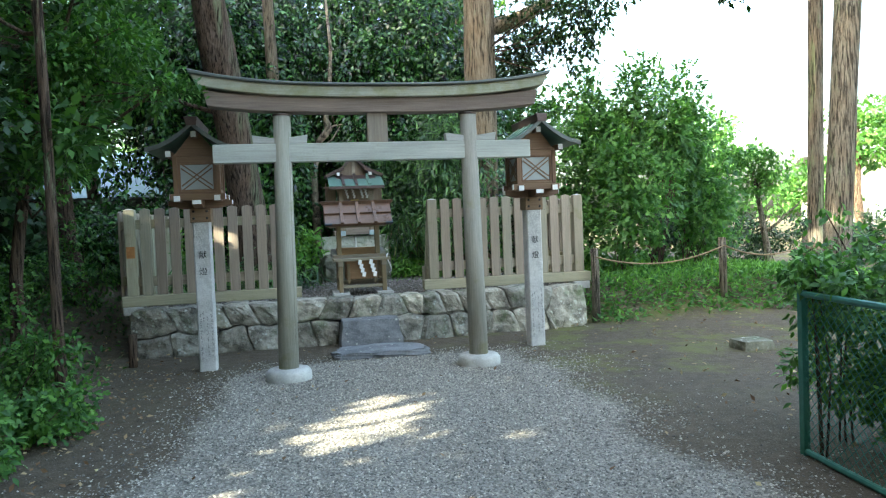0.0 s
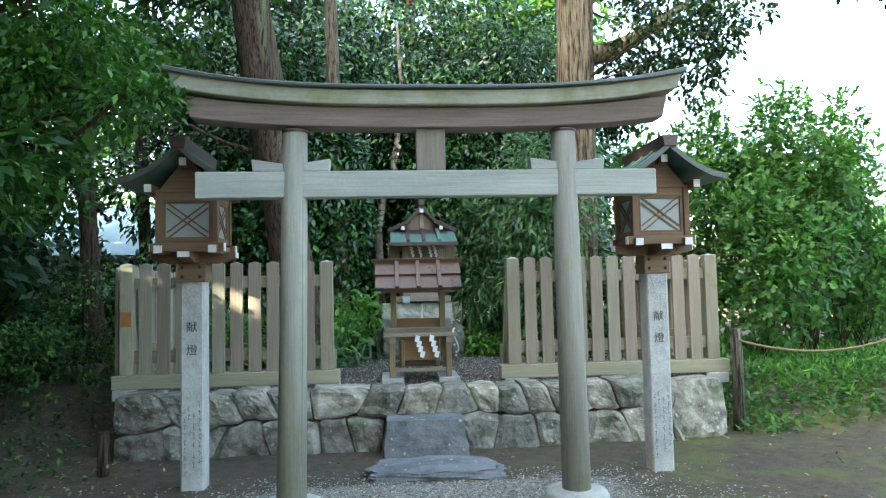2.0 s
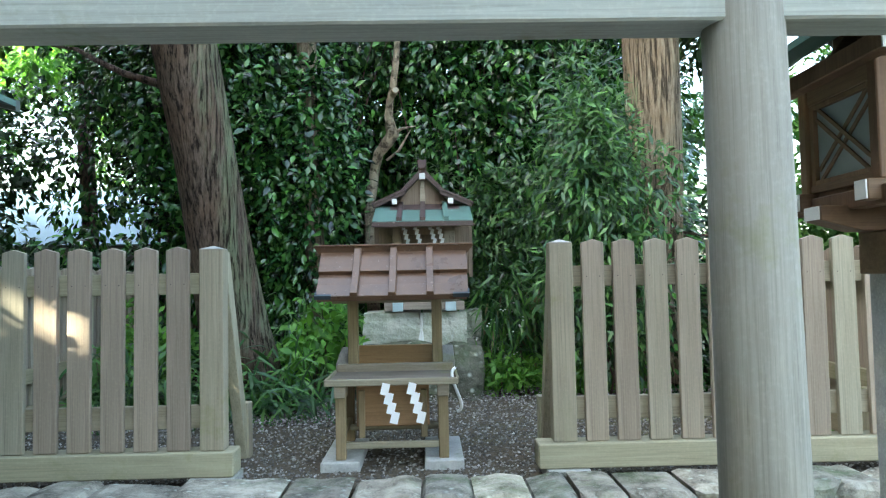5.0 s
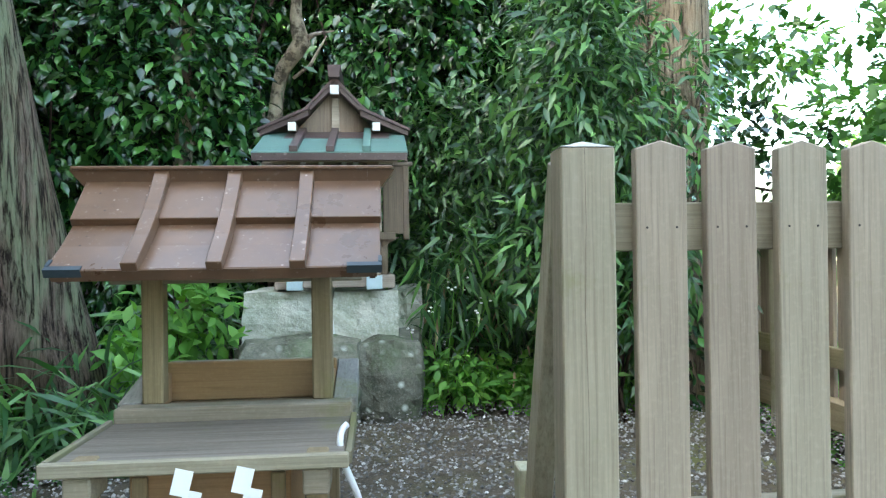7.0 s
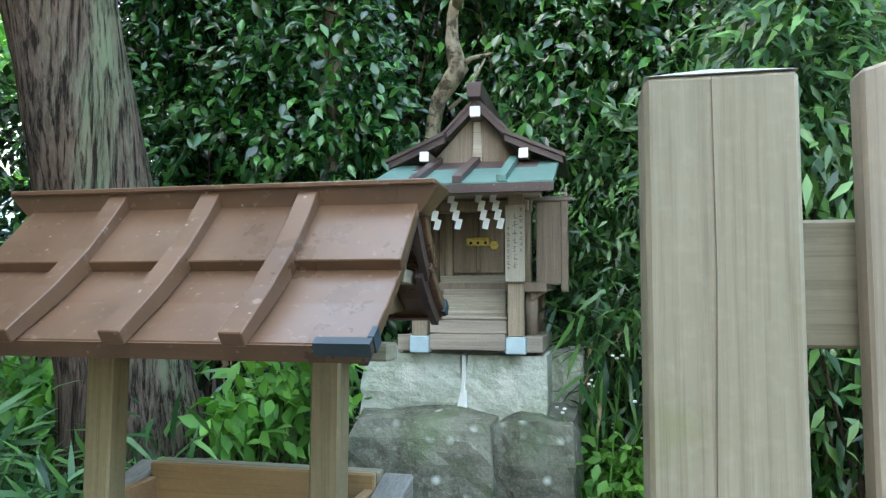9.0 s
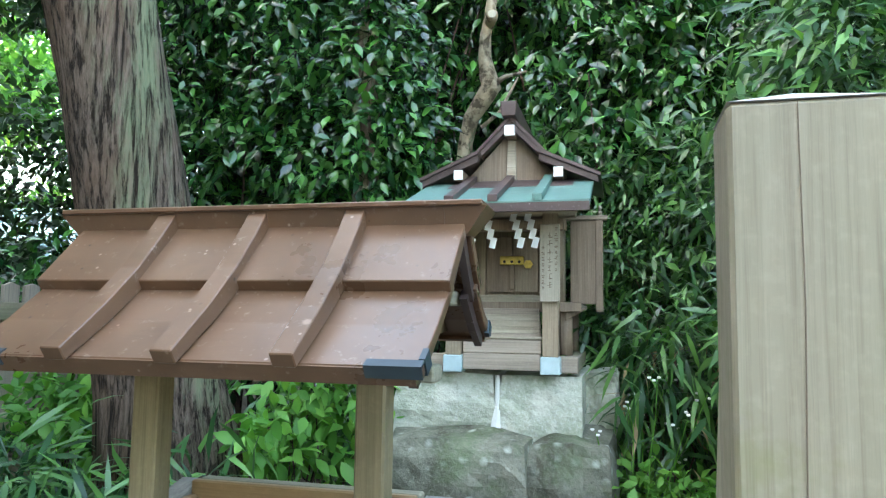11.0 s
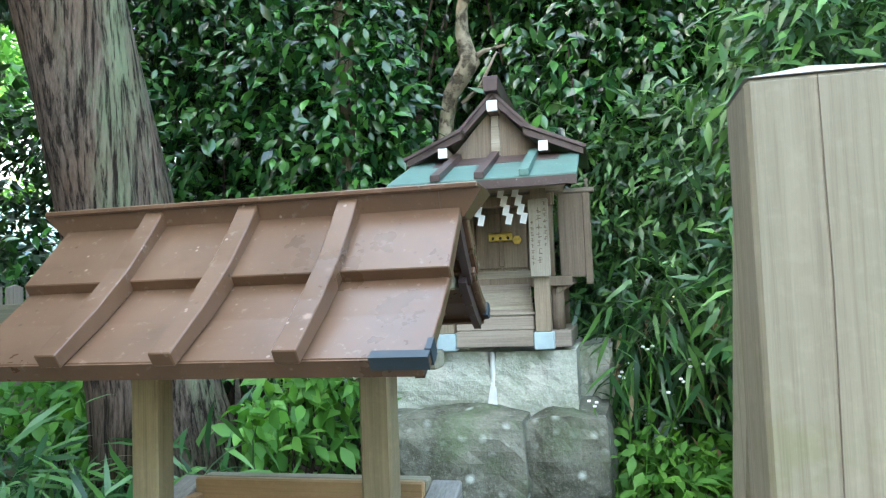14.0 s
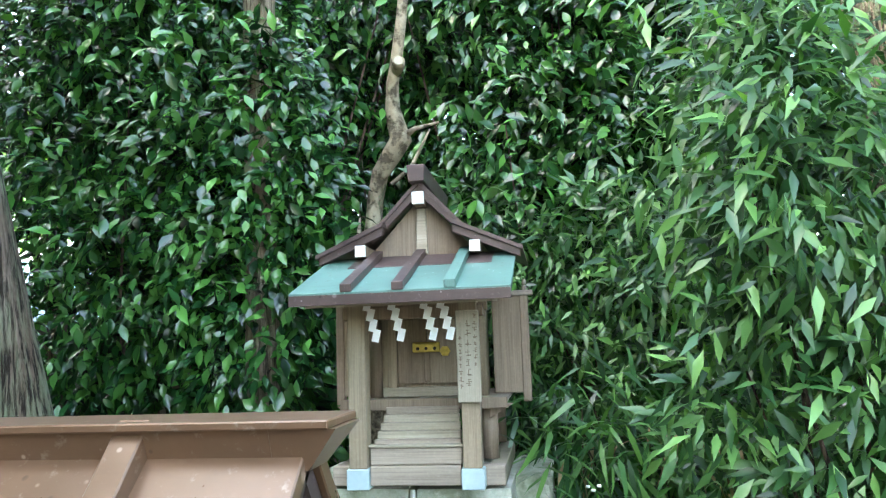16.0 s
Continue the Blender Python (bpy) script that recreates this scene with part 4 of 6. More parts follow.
    # roof: ridge along x, two lapped courses on each hollow slope
    ry, rz = 0.535, 1.188
    falls = {-1: ((0.0, 1.188), (0.066, 1.121), (0.138, 1.047), (0.232, 0.979), (0.328, 0.912)), 1: ((0.0, 1.188), (0.058, 1.118), (0.119, 1.056), (0.190, 1.008), (0.268, 0.965))}
    for d in (-1, 1):
        fall = falls[d]

        def pt(u, h):
            """u: from ridge to eave, h: height above the slope."""
            k = min(3, int(u * 4))
            (a0, b0), (a1, b1) = fall[k], fall[k + 1]
            w = u * 4 - k
            m = Vector((b0 - b1, a1 - a0)).normalized()
            return (ry + d * (a0 + (a1 - a0) * w + m.x * h), b0 + (b1 - b0) * w + m.y * h)
        up = [pt(0.0, 0.02), pt(0.25, 0.022), pt(0.53, 0.024), pt(0.53, -0.002), pt(0.25, -0.004), pt(0.0, -0.004)]
        lo = [pt(0.45, -0.002), pt(0.75, 0.0), pt(1.0, 0.006), pt(1.0, -0.020), pt(0.75, -0.022), pt(0.45, -0.022)]
        r1 = part("upper_course", pz(up, "x", -0.440, 0.440, 0.002), "brown_copper", t, "brown copper upper roof course")
        r2 = part("lower_course", pz(lo, "x", -0.437, 0.437, 0.002), "brown_copper", t, "brown copper lower roof course")
        fas = [pt(0.985, 0.004), pt(1.005, 0.004), pt(1.005, -0.030), pt(0.975, -0.030)]
        part("eave_fascia", pz(fas, "x", -0.426, 0.426, 0.0), "brown_copper", r2)
        for sx in (-1, 1):
            tip = [pt(0.965, 0.0075), pt(1.008, 0.010), pt(1.012, -0.014), pt(1.004, -0.014), pt(1.0, 0.004), pt(0.965, 0.003)]
            part("eave_corner", pz(tip, "x", min(sx * 0.345, sx * 0.439), max(sx * 0.345, sx * 0.439), 0.0), "black_copper", r2, "blackened patched eave corner")
            edge = [pt(0.90, 0.007), pt(0.964, 0.009), pt(0.964, -0.024), pt(0.90, -0.026)]
            part("eave_corner", pz(edge, "x", sx * 0.435 - 0.005, sx * 0.435 + 0.005, 0.0), "black_copper", r2)
            bb = [pt(0.0, -0.006), pt(0.25, -0.006), pt(0.5, -0.006), pt(0.5, -0.036), pt(0.25, -0.034), pt(0.05, -0.034)]
            part("barge_board", pz(bb, "x", sx * 0.422 - 0.008, sx * 0.422 + 0.008, 0.0), "dark_copper", r1, "dark brown barge board")
            bb = [pt(0.45, -0.023), pt(0.75, -0.023), pt(0.97, -0.022), pt(0.97, -0.048), pt(0.75, -0.050), pt(0.45, -0.052)]
            part("barge_board", pz(bb, "x", sx * 0.414 - 0.008, sx * 0.414 + 0.008, 0.0), "dark_copper", r2)
        for x in (-0.216, 0.0, 0.216):
            top = ((0.0, 0.052), (0.25, 0.046), (0.5, 0.046), (0.75, 0.038), (1.03, 0.036))
            rib = [pt(u, h) for u, h in top] + [pt(1.03, 0.008), pt(0.75, 0.002), pt(0.54, 0.002), pt(0.25, 0.010), pt(0.0, 0.005)]
            part("roof_batten", pz(rib, "x", x - 0.021, x + 0.021, 0.002), "brown_copper", t, "brown copper roof batten")
    part("gable_core", pz([(ry - 0.255, 0.935), (ry + 0.225, 0.962), (ry + 0.112, 1.022), (ry + 0.05, 1.09), (ry, 1.160), (ry - 0.05, 1.085), (ry - 0.112, 1.005)], "x", -0.345, 0.345, 0.0), "stand", t, "brown boarded gable under the roof")
    for sx in (-1, 1):
        part("gable_rail", bx(sx * 0.372 - 0.026, sx * 0.372 + 0.026, ry - 0.10, ry + 0.16, 1.018, 1.050), "stand_x", t, "brown cross rail in the gable")
    part("roof_plate", bx(-0.38, 0.38, ry - 0.035, ry + 0.035, 0.865, 0.900), "stand_x", t)
    b = bmesh.new()
    for i, (x0, x1) in enumerate(((-0.445, 0.40), (0.4005, 0.445))):
        e0, e1 = (0.04 if i == 0 else 0.0), (0.04 if i == 1 else 0.0)
        vs = [b.verts.new(p) for p in ((x0, ry - 0.035, rz - 0.03), (x1, ry - 0.035, rz - 0.03), (x1, ry + 0.035, rz - 0.03), (x0, ry + 0.035, rz - 0.03),
                                       (x0 - e0, ry - 0.055, rz + 0.022), (x1 + e1, ry - 0.055, rz + 0.022), (x1 + e1, ry + 0.055, rz + 0.022), (x0 - e0, ry + 0.055, rz + 0.022))]
        for f in ((3, 2, 1, 0), (4, 5, 6, 7), (0, 1, 5, 4), (1, 2, 6, 5), (2, 3, 7, 6), (3, 0, 4, 7)):
            b.faces.new([vs[k] for k in f])
    part("ridge_box", b, "brown_copper", t, "brown copper ridge box with flared ends")
    part("ridge_lid", bx(-0.478, 0.478, ry - 0.064, ry + 0.064, rz + 0.022, rz + 0.033, bevel=0.002), "brown_copper", t)
    return t


offering_stand()


# ---- plinth and miniature shrine ----
t_ = thing("plinth", (1.372, 11.20, PLAT), "lichened boulders topped by two pale squared stones", "stone plinth")
for x, y, z, s, sd, mat in ((-0.14, 0.24, 0.17, (0.72, 0.66, 0.54), 2, "rock"), (0.36, 0.34, 0.17, (0.44, 0.72, 0.52), 5, "rock"), (-0.38, 0.5, 0.14, (0.40, 0.6, 0.46), 7, "rock")):
    part("boulder", boulder(s, sd, 9, 0.13, 0.66), mat, t_, "dark boulder with pale lichen spots", at=pose(x, y, z), smooth=False)
for x0, x1, sd in ((-0.512, 0.012, 11), (0.034, 0.438, 12)):
    b = boulder((x1 - x0, 0.82, 0.335), sd, 13, 0.055, 0.95)
    part("squared_stone", b, "plinth", t_, "pale rough-dressed squared stone", at=pose((x0 + x1) / 2, 0.55, 0.550))
b = bmesh.new()
part("side_stone", boulder((0.22, 0.7, 0.36), 15, 9, 0.10, 0.85), "plinth", t_, "mossy pale stone behind the plinth", at=pose(0.50, 0.80, 0.53))
tube(b, [(0.023, 0.155, 0.71), (0.023, 0.15, 0.56), (0.018, 0.13, 0.45), (-0.03, 0.10, 0.40)], [0.012, 0.014, 0.03, 0.035], 6)
part("mortar_joint", b, "mortar", t_, "white mortar smeared in the joint")


def small_shrine():
    t = thing("miniature_shrine", (1.425, 11.30, 1.222), "small wooden shrine with green copper porch roof", "shrine")
    hc, w = 0.238, 0.0385
    # base frame and blue-capped feet
    part("base_beam", bx(-0.19, 0.19, -0.03, 0.03, 0.01, 0.088), "shrine_x", t)
    for s in (-1, 1):
        part("base_beam", bx(s * 0.31 - 0.055, s * 0.31 + 0.055, 0.02, 0.09, 0.0, 0.08), "shrine_x", t)
        part("base_beam", bx(s * 0.33 - 0.035, s * 0.33 + 0.035, 0.092, 0.80, 0.0, 0.075), "stand_x", t)
        part("foot_cap", bx(s * hc - 0.048, s * hc + 0.048, -0.048, 0.048, -0.005, 0.078, bevel=0.004), "blue_pad", t, "pale blue-green metal foot cap")
        part("column", bx(s * hc - w, s * hc + w, -w, w, 0.078, 0.79), "shrine", t, "square porch column")
    part("riser_board", bx(-0.193, 0.193, -0.012, 0.012, 0.09, 0.158), "shrine_x", t)
    # stairs to the veranda
    for i in range(5):
        part("stair_tread", bx(-0.185 + 0.006 * i, 0.185 - 0.006 * i, 0.03 + i * 0.032, 0.075 + i * 0.032, 0.155 + i * 0.031, 0.187 + i * 0.031, bevel=0.003), "shrine_x", t, "bleached wooden stair tread")
    part("stair_cap", bx(-0.20, 0.20, -0.018, 0.03, 0.159, 0.172), "shrine_x", t)
    part("veranda", bx(-0.37, 0.37, 0.19, 0.86, 0.315, 0.34), "shrine_x", t, "weathered veranda boards")
    part("veranda_edge", bx(-0.375, 0.375, 0.17, 0.19, 0.295, 0.345), "shrine", t)
    for s in (-1, 1):
        for yy in (0.25, 0.78):
            part("veranda_post", lathe([(0.036, 0.0), (0.036, 0.24)], 12), "shrine", t, at=pose(s * 0.29, yy, 0.076), smooth=True)
        part("bracket", pz([(s * 0.29, 0.25), (s * 0.29, 0.313), (s * 0.40, 0.313)], "y", 0.20, 0.24), "shrine", t)
    # sanctum with panelled doors
    part("sanctum", bx(-0.25, 0.25, 0.36, 0.80, 0.341, 0.98), "shrine", t, "brown plank sanctum walls")
    for s in (-1, 1):
        d = part("door", bx(min(s * 0.002, s * 0.14), max(s * 0.002, s * 0.14), 0.335, 0.358, 0.40, 0.70, bevel=0.003), "shrine", t, "brown plank door leaf")
        part("door_stile", bx(s * 0.165 - 0.022, s * 0.165 + 0.022, 0.325, 0.358, 0.36, 0.76), "shrine", t)
        part("sanctum_post", lathe([(0.03, 0.0), (0.03, 0.62)], 12), "shrine", t, at=pose(s * 0.25, 0.36, 0.341), smooth=True)
    part("door_batten", bx(-0.014, 0.014, 0.322, 0.334, 0.41, 0.55), "shrine", t)
    part("threshold", bx(-0.21, 0.21, 0.315, 0.36, 0.342, 0.385), "shrine_x", t)
    part("head_beam", bx(-0.29, 0.29, 0.315, 0.36, 0.73, 0.80), "shrine", t)
    lk = part("lock_plate", bx(-0.065, 0.065, 0.308, 0.321, 0.545, 0.592, bevel=0.004), "brass", t, "ornate brass lock plate")
    part("lock_bar", bx(-0.05, 0.05, 0.300, 0.308, 0.578, 0.590), "brass", lk)
    for s in (-0.04, 0.0, 0.04):
        part("lock_stud", lathe([(0.008, 0), (0.005, 0.006)], 8), "iron", lk, at=pose(s, 0.308, 0.562, 90))
    part("padlock", lathe([(0.0, -0.005), (0.024, -0.005), (0.026, 0.0), (0.024, 0.006), (0.0, 0.006)], 6), "brass", lk, at=pose(0.088, 0.312, 0.548, 90))
    # porch tie beam, plaque, streamers
    part("porch_beam", bx(-0.30, 0.30, -0.03, 0.03, 0.69, 0.745), "shrine", t)
    part("porch_lintel", bx(-0.36, 0.36, -0.035, 0.035, 0.755, 0.80), "shrine_x", t)
    pl = part("plaque", bx(hc - 0.048, hc + 0.048, -0.062, -0.039, 0.34, 0.715), "shrine_pale", t, "pale upright plaque with faded writing")
    rs = random.Random(9)
    for cx, z0, n, s in ((0.0, 0.66, 7, 0.032), (-0.032, 0.60, 8, 0.02), (0.03, 0.69, 8, 0.02)):
        for i in range(n):
            b = bmesh.new()
            z = z0 - i * (s + 0.008)
            for _ in range(4):
                a, c = rs.uniform(-s * 0.4, 0), rs.uniform(-s * 0.4, s * 0.4)
                hull_box(b, hc + cx + a, hc + cx + a + s * rs.uniform(0.3, 0.6), -0.0635, -0.060, z + c, z + c + 0.003)
            hull_box(b, hc + cx - 0.0015, hc + cx + 0.0015, -0.0635, -0.060, z - s * 0.4, z + s * 0.4)
            part("letter_strokes", b, "faint_ink", pl)
    for x in (-0.165, -0.06, 0.075, 0.145):
        shide("paper_streamer", t, pose(x, -0.10, 0.775), 0.030, 0.052, 4, 1)
    rope = bmesh.new()
    tube(rope, [(x, -0.10, 0.772 - 0.006 * math.cos(x * 8)) for x in np.linspace(-0.24, 0.24, 9)], [0.005] * 9, 6)
    part("sacred_rope", rope, "rope", t)
    # side screen
    for s in (1, -1):
        part("side_screen", bx(min(s * 0.30, s * 0.455), max(s * 0.30, s * 0.455), 0.46, 0.48, 0.341, 0.80), "shrine", t, "brown side screen panel")
        part("screen_rail", bx(min(s * 0.28, s * 0.50), max(s * 0.28, s * 0.50), 0.445, 0.495, 0.80, 0.825), "shrine_x", t)
        part("screen_post", bx(s * 0.455 - 0.02, s * 0.455 + 0.02, 0.45, 0.49, 0.30, 0.80), "shrine", t)
        part("finial", lathe([(0.010, 0), (0.013, 0.015), (0.007, 0.025), (0.012, 0.04), (0.006, 0.055)], 10), "shrine_pale", t, at=pose(s * 0.46, 0.47, 0.825))
    # porch roof
    y0, z0, y1, z1 = -0.30, 0.765, 0.25, 0.962
    rf = part("porch_roof", pz([(y0, z0 + 0.028), (y1, z1 + 0.028), (y1, z1), (y0, z0)], "x", -0.438, 0.438, 0.002), "green_copper", t, "green patina copper porch roof")
    part("eave_board", pz([(y0 - 0.004, z0 + 0.018), (y0 + 0.02, z0 + 0.022), (y0 + 0.02, z0 - 0.022), (y0 - 0.004, z0 - 0.022)], "x", -0.436, 0.436, 0.0), "dark_copper", rf)
    part("rafter_board", pz([(y0 + 0.03, z0 - 0.005), (y1, z1 - 0.004), (y1, z1 - 0.03), (y0 + 0.03, z0 - 0.03)], "x", -0.38, 0.38, 0.0), "shrine_x", rf)
    part("flashing", pz([(y0 + 0.36, z0 + 0.129 + 0.030), (y1, z1 + 0.031), (y1, z1 + 0.027), (y0 + 0.36, z0 + 0.129 + 0.026)], "x", -0.30, 0.34, 0.0), "dark_copper", rf, "dark brown copper flashing")
    for x in (-0.205, 0.0, 0.205):
        part("roof_batten", pz([(y0 - 0.006, z0 + 0.058), (y1, z1 + 0.06), (y1, z1 + 0.026), (y0 - 0.006, z0 + 0.026)], "x", x - 0.023, x + 0.023, 0.002), "green_copper" if x > 0.1 else "dark_copper", rf, "copper-clad roof batten")
    # main gable, ridge running back, two-step barge boards
    yf = 0.24
    part("gable_board", pz([(-0.27, 0.99), (0.27, 0.99), (0.0, 1.285)], "y", yf + 0.06, yf + 0.08), "shrine", t, "brown gable board")
    part("king_post", pz([(-0.028, 1.0), (0.028, 1.0), (0.02, 1.22), (-0.02, 1.22)], "y", yf + 0.035, yf + 0.062), "shrine_x", t)
    for s in (-1, 1):
        up = [(0, 1.335), (s * 0.225, 1.10), (s * 0.225, 1.055), (0, 1.275)]
        part("upper_barge_board", pz(up, "y", yf - 0.02, yf + 0.02, 0.002), "dark_copper", t, "dark copper-clad barge board")
        upr = [(0, 1.345), (s * 0.245, 1.085), (s * 0.245, 1.065), (0, 1.32)]
        part("upper_roof", pz(upr, "y", yf - 0.03, yf + 0.62, 0.0), "dark_copper", t, "dark copper upper roof slope")
        lo = [(s * 0.16, 1.13), (s * 0.462, 0.998), (s * 0.462, 0.952), (s * 0.16, 1.08)]
        part("lower_barge_board", pz(lo, "y", 0.155, 0.195, 0.002), "dark_copper", t, "dark copper-clad lower barge board")
        lor = [(s * 0.155, 1.141), (s * 0.474, 1.001), (s * 0.474, 0.983), (s * 0.155, 1.121)]
        part("lower_roof", pz(lor, "y", 0.14, yf + 0.64, 0.0), "dark_copper", t, "dark copper lower roof slope")
        part("purlin", bx(s * 0.262 - 0.024, s * 0.262 + 0.024, 0.147, yf + 0.5, 0.985, 1.036, bevel=0.002), "shrine", t)
        part("painted_end", bx(s * 0.262 - 0.024, s * 0.262 + 0.024, 0.138, 0.146, 0.985, 1.036, bevel=0), "white", t, "white painted purlin end")
    part("ridge_purlin", bx(-0.028, 0.028, yf - 0.02, yf + 0.5, 1.225, 1.285, bevel=0.002), "shrine", t)
    part("painted_end", bx(-0.027, 0.027, yf - 0.046, yf - 0.022, 1.227, 1.283, bevel=0), "white", t, "white painted purlin end")
    part("ridge_box", pz([(-0.036, 1.325), (0.036, 1.325), (0.043, 1.405), (-0.043, 1.405)], "y", yf - 0.075, yf + 0.68, 0.003), "dark_copper", t, "dark brown copper ridge box")
    return t


small_shrine()
# ---- trees and shrubs ----
SUNBEAMS = ((1.06, 4.85, 0.0, 0.25, 0.36), (0.58, 4.35, 0.0, 0.13, 0.22), (-0.60, 6.85, 1.80, 0.10, 0.14), (-1.40, 8.4, 1.60, 0.10, 0.14), (-0.45, 8.4, 1.38, 0.08, 0.12), (6.3, 9.1, 0.3, 0.30, 0.3), (1.85, 7.95, 0.25, 0.10, 0.12), (7.9, 8.6, 1.0, 0.3, 0.4))


def beam_free(p, margin):
    """Which places lie clear of the sunbeams; each beam is an ellipse at a height."""
    s, keep = np.array(SUN_TO), np.ones(len(p), bool)
    for x, y, z, rx, ry in SUNBEAMS:
        k = (p[:, 2] - z) / s[2]
        dx, dy = p[:, 0] - s[0] * k - x, p[:, 1] - s[1] * k - y
        keep &= ((dx / (rx + margin * 1.3)) ** 2 + (dy / (ry + margin * 2.4)) ** 2 > 1) | (k < 1.5)
    return keep


def limb_path(p, d, length, n, rs, bend=0.25):
    pts, v = [Vector(p)], Vector(d).normalized()
    for _ in range(n):
        v = (v + Vector(rs.normal(0, bend, 3))).normalized()
        pts.append(pts[-1] + v * (length / n))
    return pts


def tree(name, base, top, r0, r1, mat, label, crown=(), limbs=(), leaf="wood_leaf", size=0.10, seed=1, shape=LEAF_BROAD, flare=1.5, bend=0.0, cat="tree", knots=12, flare_height=0.6):
    """A tapered trunk with limbs and a crown of leaf rosettes. crown: (x, y, z, rx, ry, rz, number of tips)."""
    rs = np.random.RandomState(seed)
    b, e = Vector(base), Vector(top)
    t = thing(name, base, label, cat)
    bm = bmesh.new()
    pts, rad = [], []
    for i in range(knots + 1):
        k = i / knots
        w = Vector((noise.noise(Vector((k * 3, seed, 0))), noise.noise(Vector((k * 3, seed, 7))), 0)) * bend
        pts.append((e - b) * k + w * (1 if 0 < k else 0))
        rad.append((r0 + (r1 - r0) * k) * (1 + (flare - 1) * max(0, 1 - k * (e - b).length / flare_height) ** 2))
    pts[0].z -= 0.15
    tube(bm, pts, rad, 18, 0.16)
    tr = part("trunk", bm, mat, t, smooth=True)
    for k, d, ln, r in limbs:
        p = (e - b) * k
        lp = limb_path(p, d, ln, 6, rs, 0.18)
        bm = bmesh.new()
        tube(bm, lp, [r * (1 - 0.75 * i / 6) for i in range(7)], 8, 0.1)
        part("limb", bm, mat, t, smooth=True)
    P, O, Wd = [], [], []
    for x, y, z, rx, ry, rz, n in crown:
        tips, way = in_blob(n, (x - b.x, y - b.y, z - b.z), (rx, ry, rz), rs)
        p, o = clusters(tips, way, 6, size * 0.45, rs)
        k = beam_free(p + np.array(base), 0.05)
        P.append(p[k]), O.append(o[k])
        for j in range(min(6, n // 12)):
            bm = bmesh.new()
            q = Vector(tips[j * (n // 7) % n])
            c = Vector((x - b.x, y - b.y, z - b.z - rz * 0.5))
            k = min(1.0, max(0.0, (c.z) / max(0.1, (e - b).z)))
            s = (e - b) * k
            m = (s + q) / 2 + Vector(rs.normal(0, 0.15, 3))
            tube(bm, [s.lerp(m, 0.0), m, q], [0.016, 0.010, 0.004], 5)
            part("branch", bm, "dark_bark", t, smooth=True)
    if P:
        leaves("crown", np.concatenate(P), np.concatenate(O), size, leaf, t, shape, 0.35, 0.25, rs)
    return t


def shrub(name, base, label, centre, radii, tips, leaf, size, stems=6, shape=LEAF_BROAD, per=6, seed=1, mat="dark_bark", droop=0.25, lumps=9, cat="shrub", hollow=0.5, face=(0, -0.35, 0.9)):
    rs = np.random.RandomState(seed)
    t = thing(name, base, label, cat)
    c = (centre[0] - base[0], centre[1] - base[1], centre[2] - base[2])
    tp, way = in_blob(tips, c, radii, rs, hollow, lumps)
    tp[:, 2] = np.maximum(tp[:, 2], 0.02)
    for i in range(stems):
        bm = bmesh.new()
        q = Vector(tp[i * (tips // stems)])
        m = Vector((q.x * 0.45, q.y * 0.45, q.z * 0.55)) + Vector(rs.normal(0, 0.08, 3))
        s = Vector((rs.normal(0, 0.12 * radii[0]), rs.normal(0, 0.12 * radii[1]), -0.05))
        k = min(1.0, 0.15 + 0.25 * c[2])
        tube(bm, [s, m, q], [0.02 * k, 0.013 * k, 0.004], 6)
        part("stem", bm, mat, t, smooth=True)
    p, o = clusters(tp, way, per, size * 0.5, rs)
    leaves("foliage", p, o, size, leaf, t, shape, 0.3, droop, rs, face=face)
    return t


E_LABEL = "dense glossy dark evergreen shrub behind the shrine"
# evergreen hedge of tall shrubs behind and beside the shrine
for i, (x, y, z, rx, ry, rz, n, lance) in enumerate((
        (-2.6, 12.6, 1.2, 0.9, 0.7, 0.9, 420, 0), (-0.9, 13.0, 3.0, 1.3, 0.8, 2.6, 1800, 0), (0.0, 12.85, 2.3, 0.85, 0.62, 2.1, 1600, 0), (-2.2, 14.6, 3.4, 1.6, 0.8, 2.4, 1300, 0),
        (1.0, 14.1, 2.6, 1.5, 0.8, 2.4, 1500, 0), (2.25, 13.2, 3.0, 1.0, 0.7, 1.5, 1200, 0), (2.5, 12.75, 1.75, 1.0, 0.7, 1.3, 1150, 1), (3.4, 12.6, 2.1, 1.1, 0.8, 1.9, 1500, 1),
        (1.8, 13.5, 4.1, 1.1, 0.8, 1.3, 900, 0), (3.2, 13.4, 3.9, 1.4, 0.9, 1.8, 1100, 0), (-1.6, 13.8, 4.6, 1.8, 1.0, 1.8, 1100, 0), (0.0, 13.6, 4.6, 1.2, 0.8, 1.5, 900, 0), (0.6, 14.6, 5.4, 1.8, 1.0, 1.6, 1000, 0),
        (2.4, 14.4, 5.6, 1.9, 1.0, 1.6, 900, 0), (1.75, 12.75, 1.9, 0.5, 0.45, 1.2, 600, 1), (3.05, 11.0, 2.0, 0.62, 0.36, 1.6, 1050, 1), (3.5, 14.2, 4.6, 1.6, 0.8, 1.7, 1000, 0))):
    shrub("evergreen_shrub", (x, y, 0.42), E_LABEL, (x, y, z), (rx, ry, rz), n, "bamboo" if lance else "camellia", 0.12 if lance else 0.12, 7, LEAF_LANCE if lance else LEAF_ROUND, seed=20 + i, droop=0.6, lumps=22, hollow=0.6, face=(0, -0.75, 0.75))
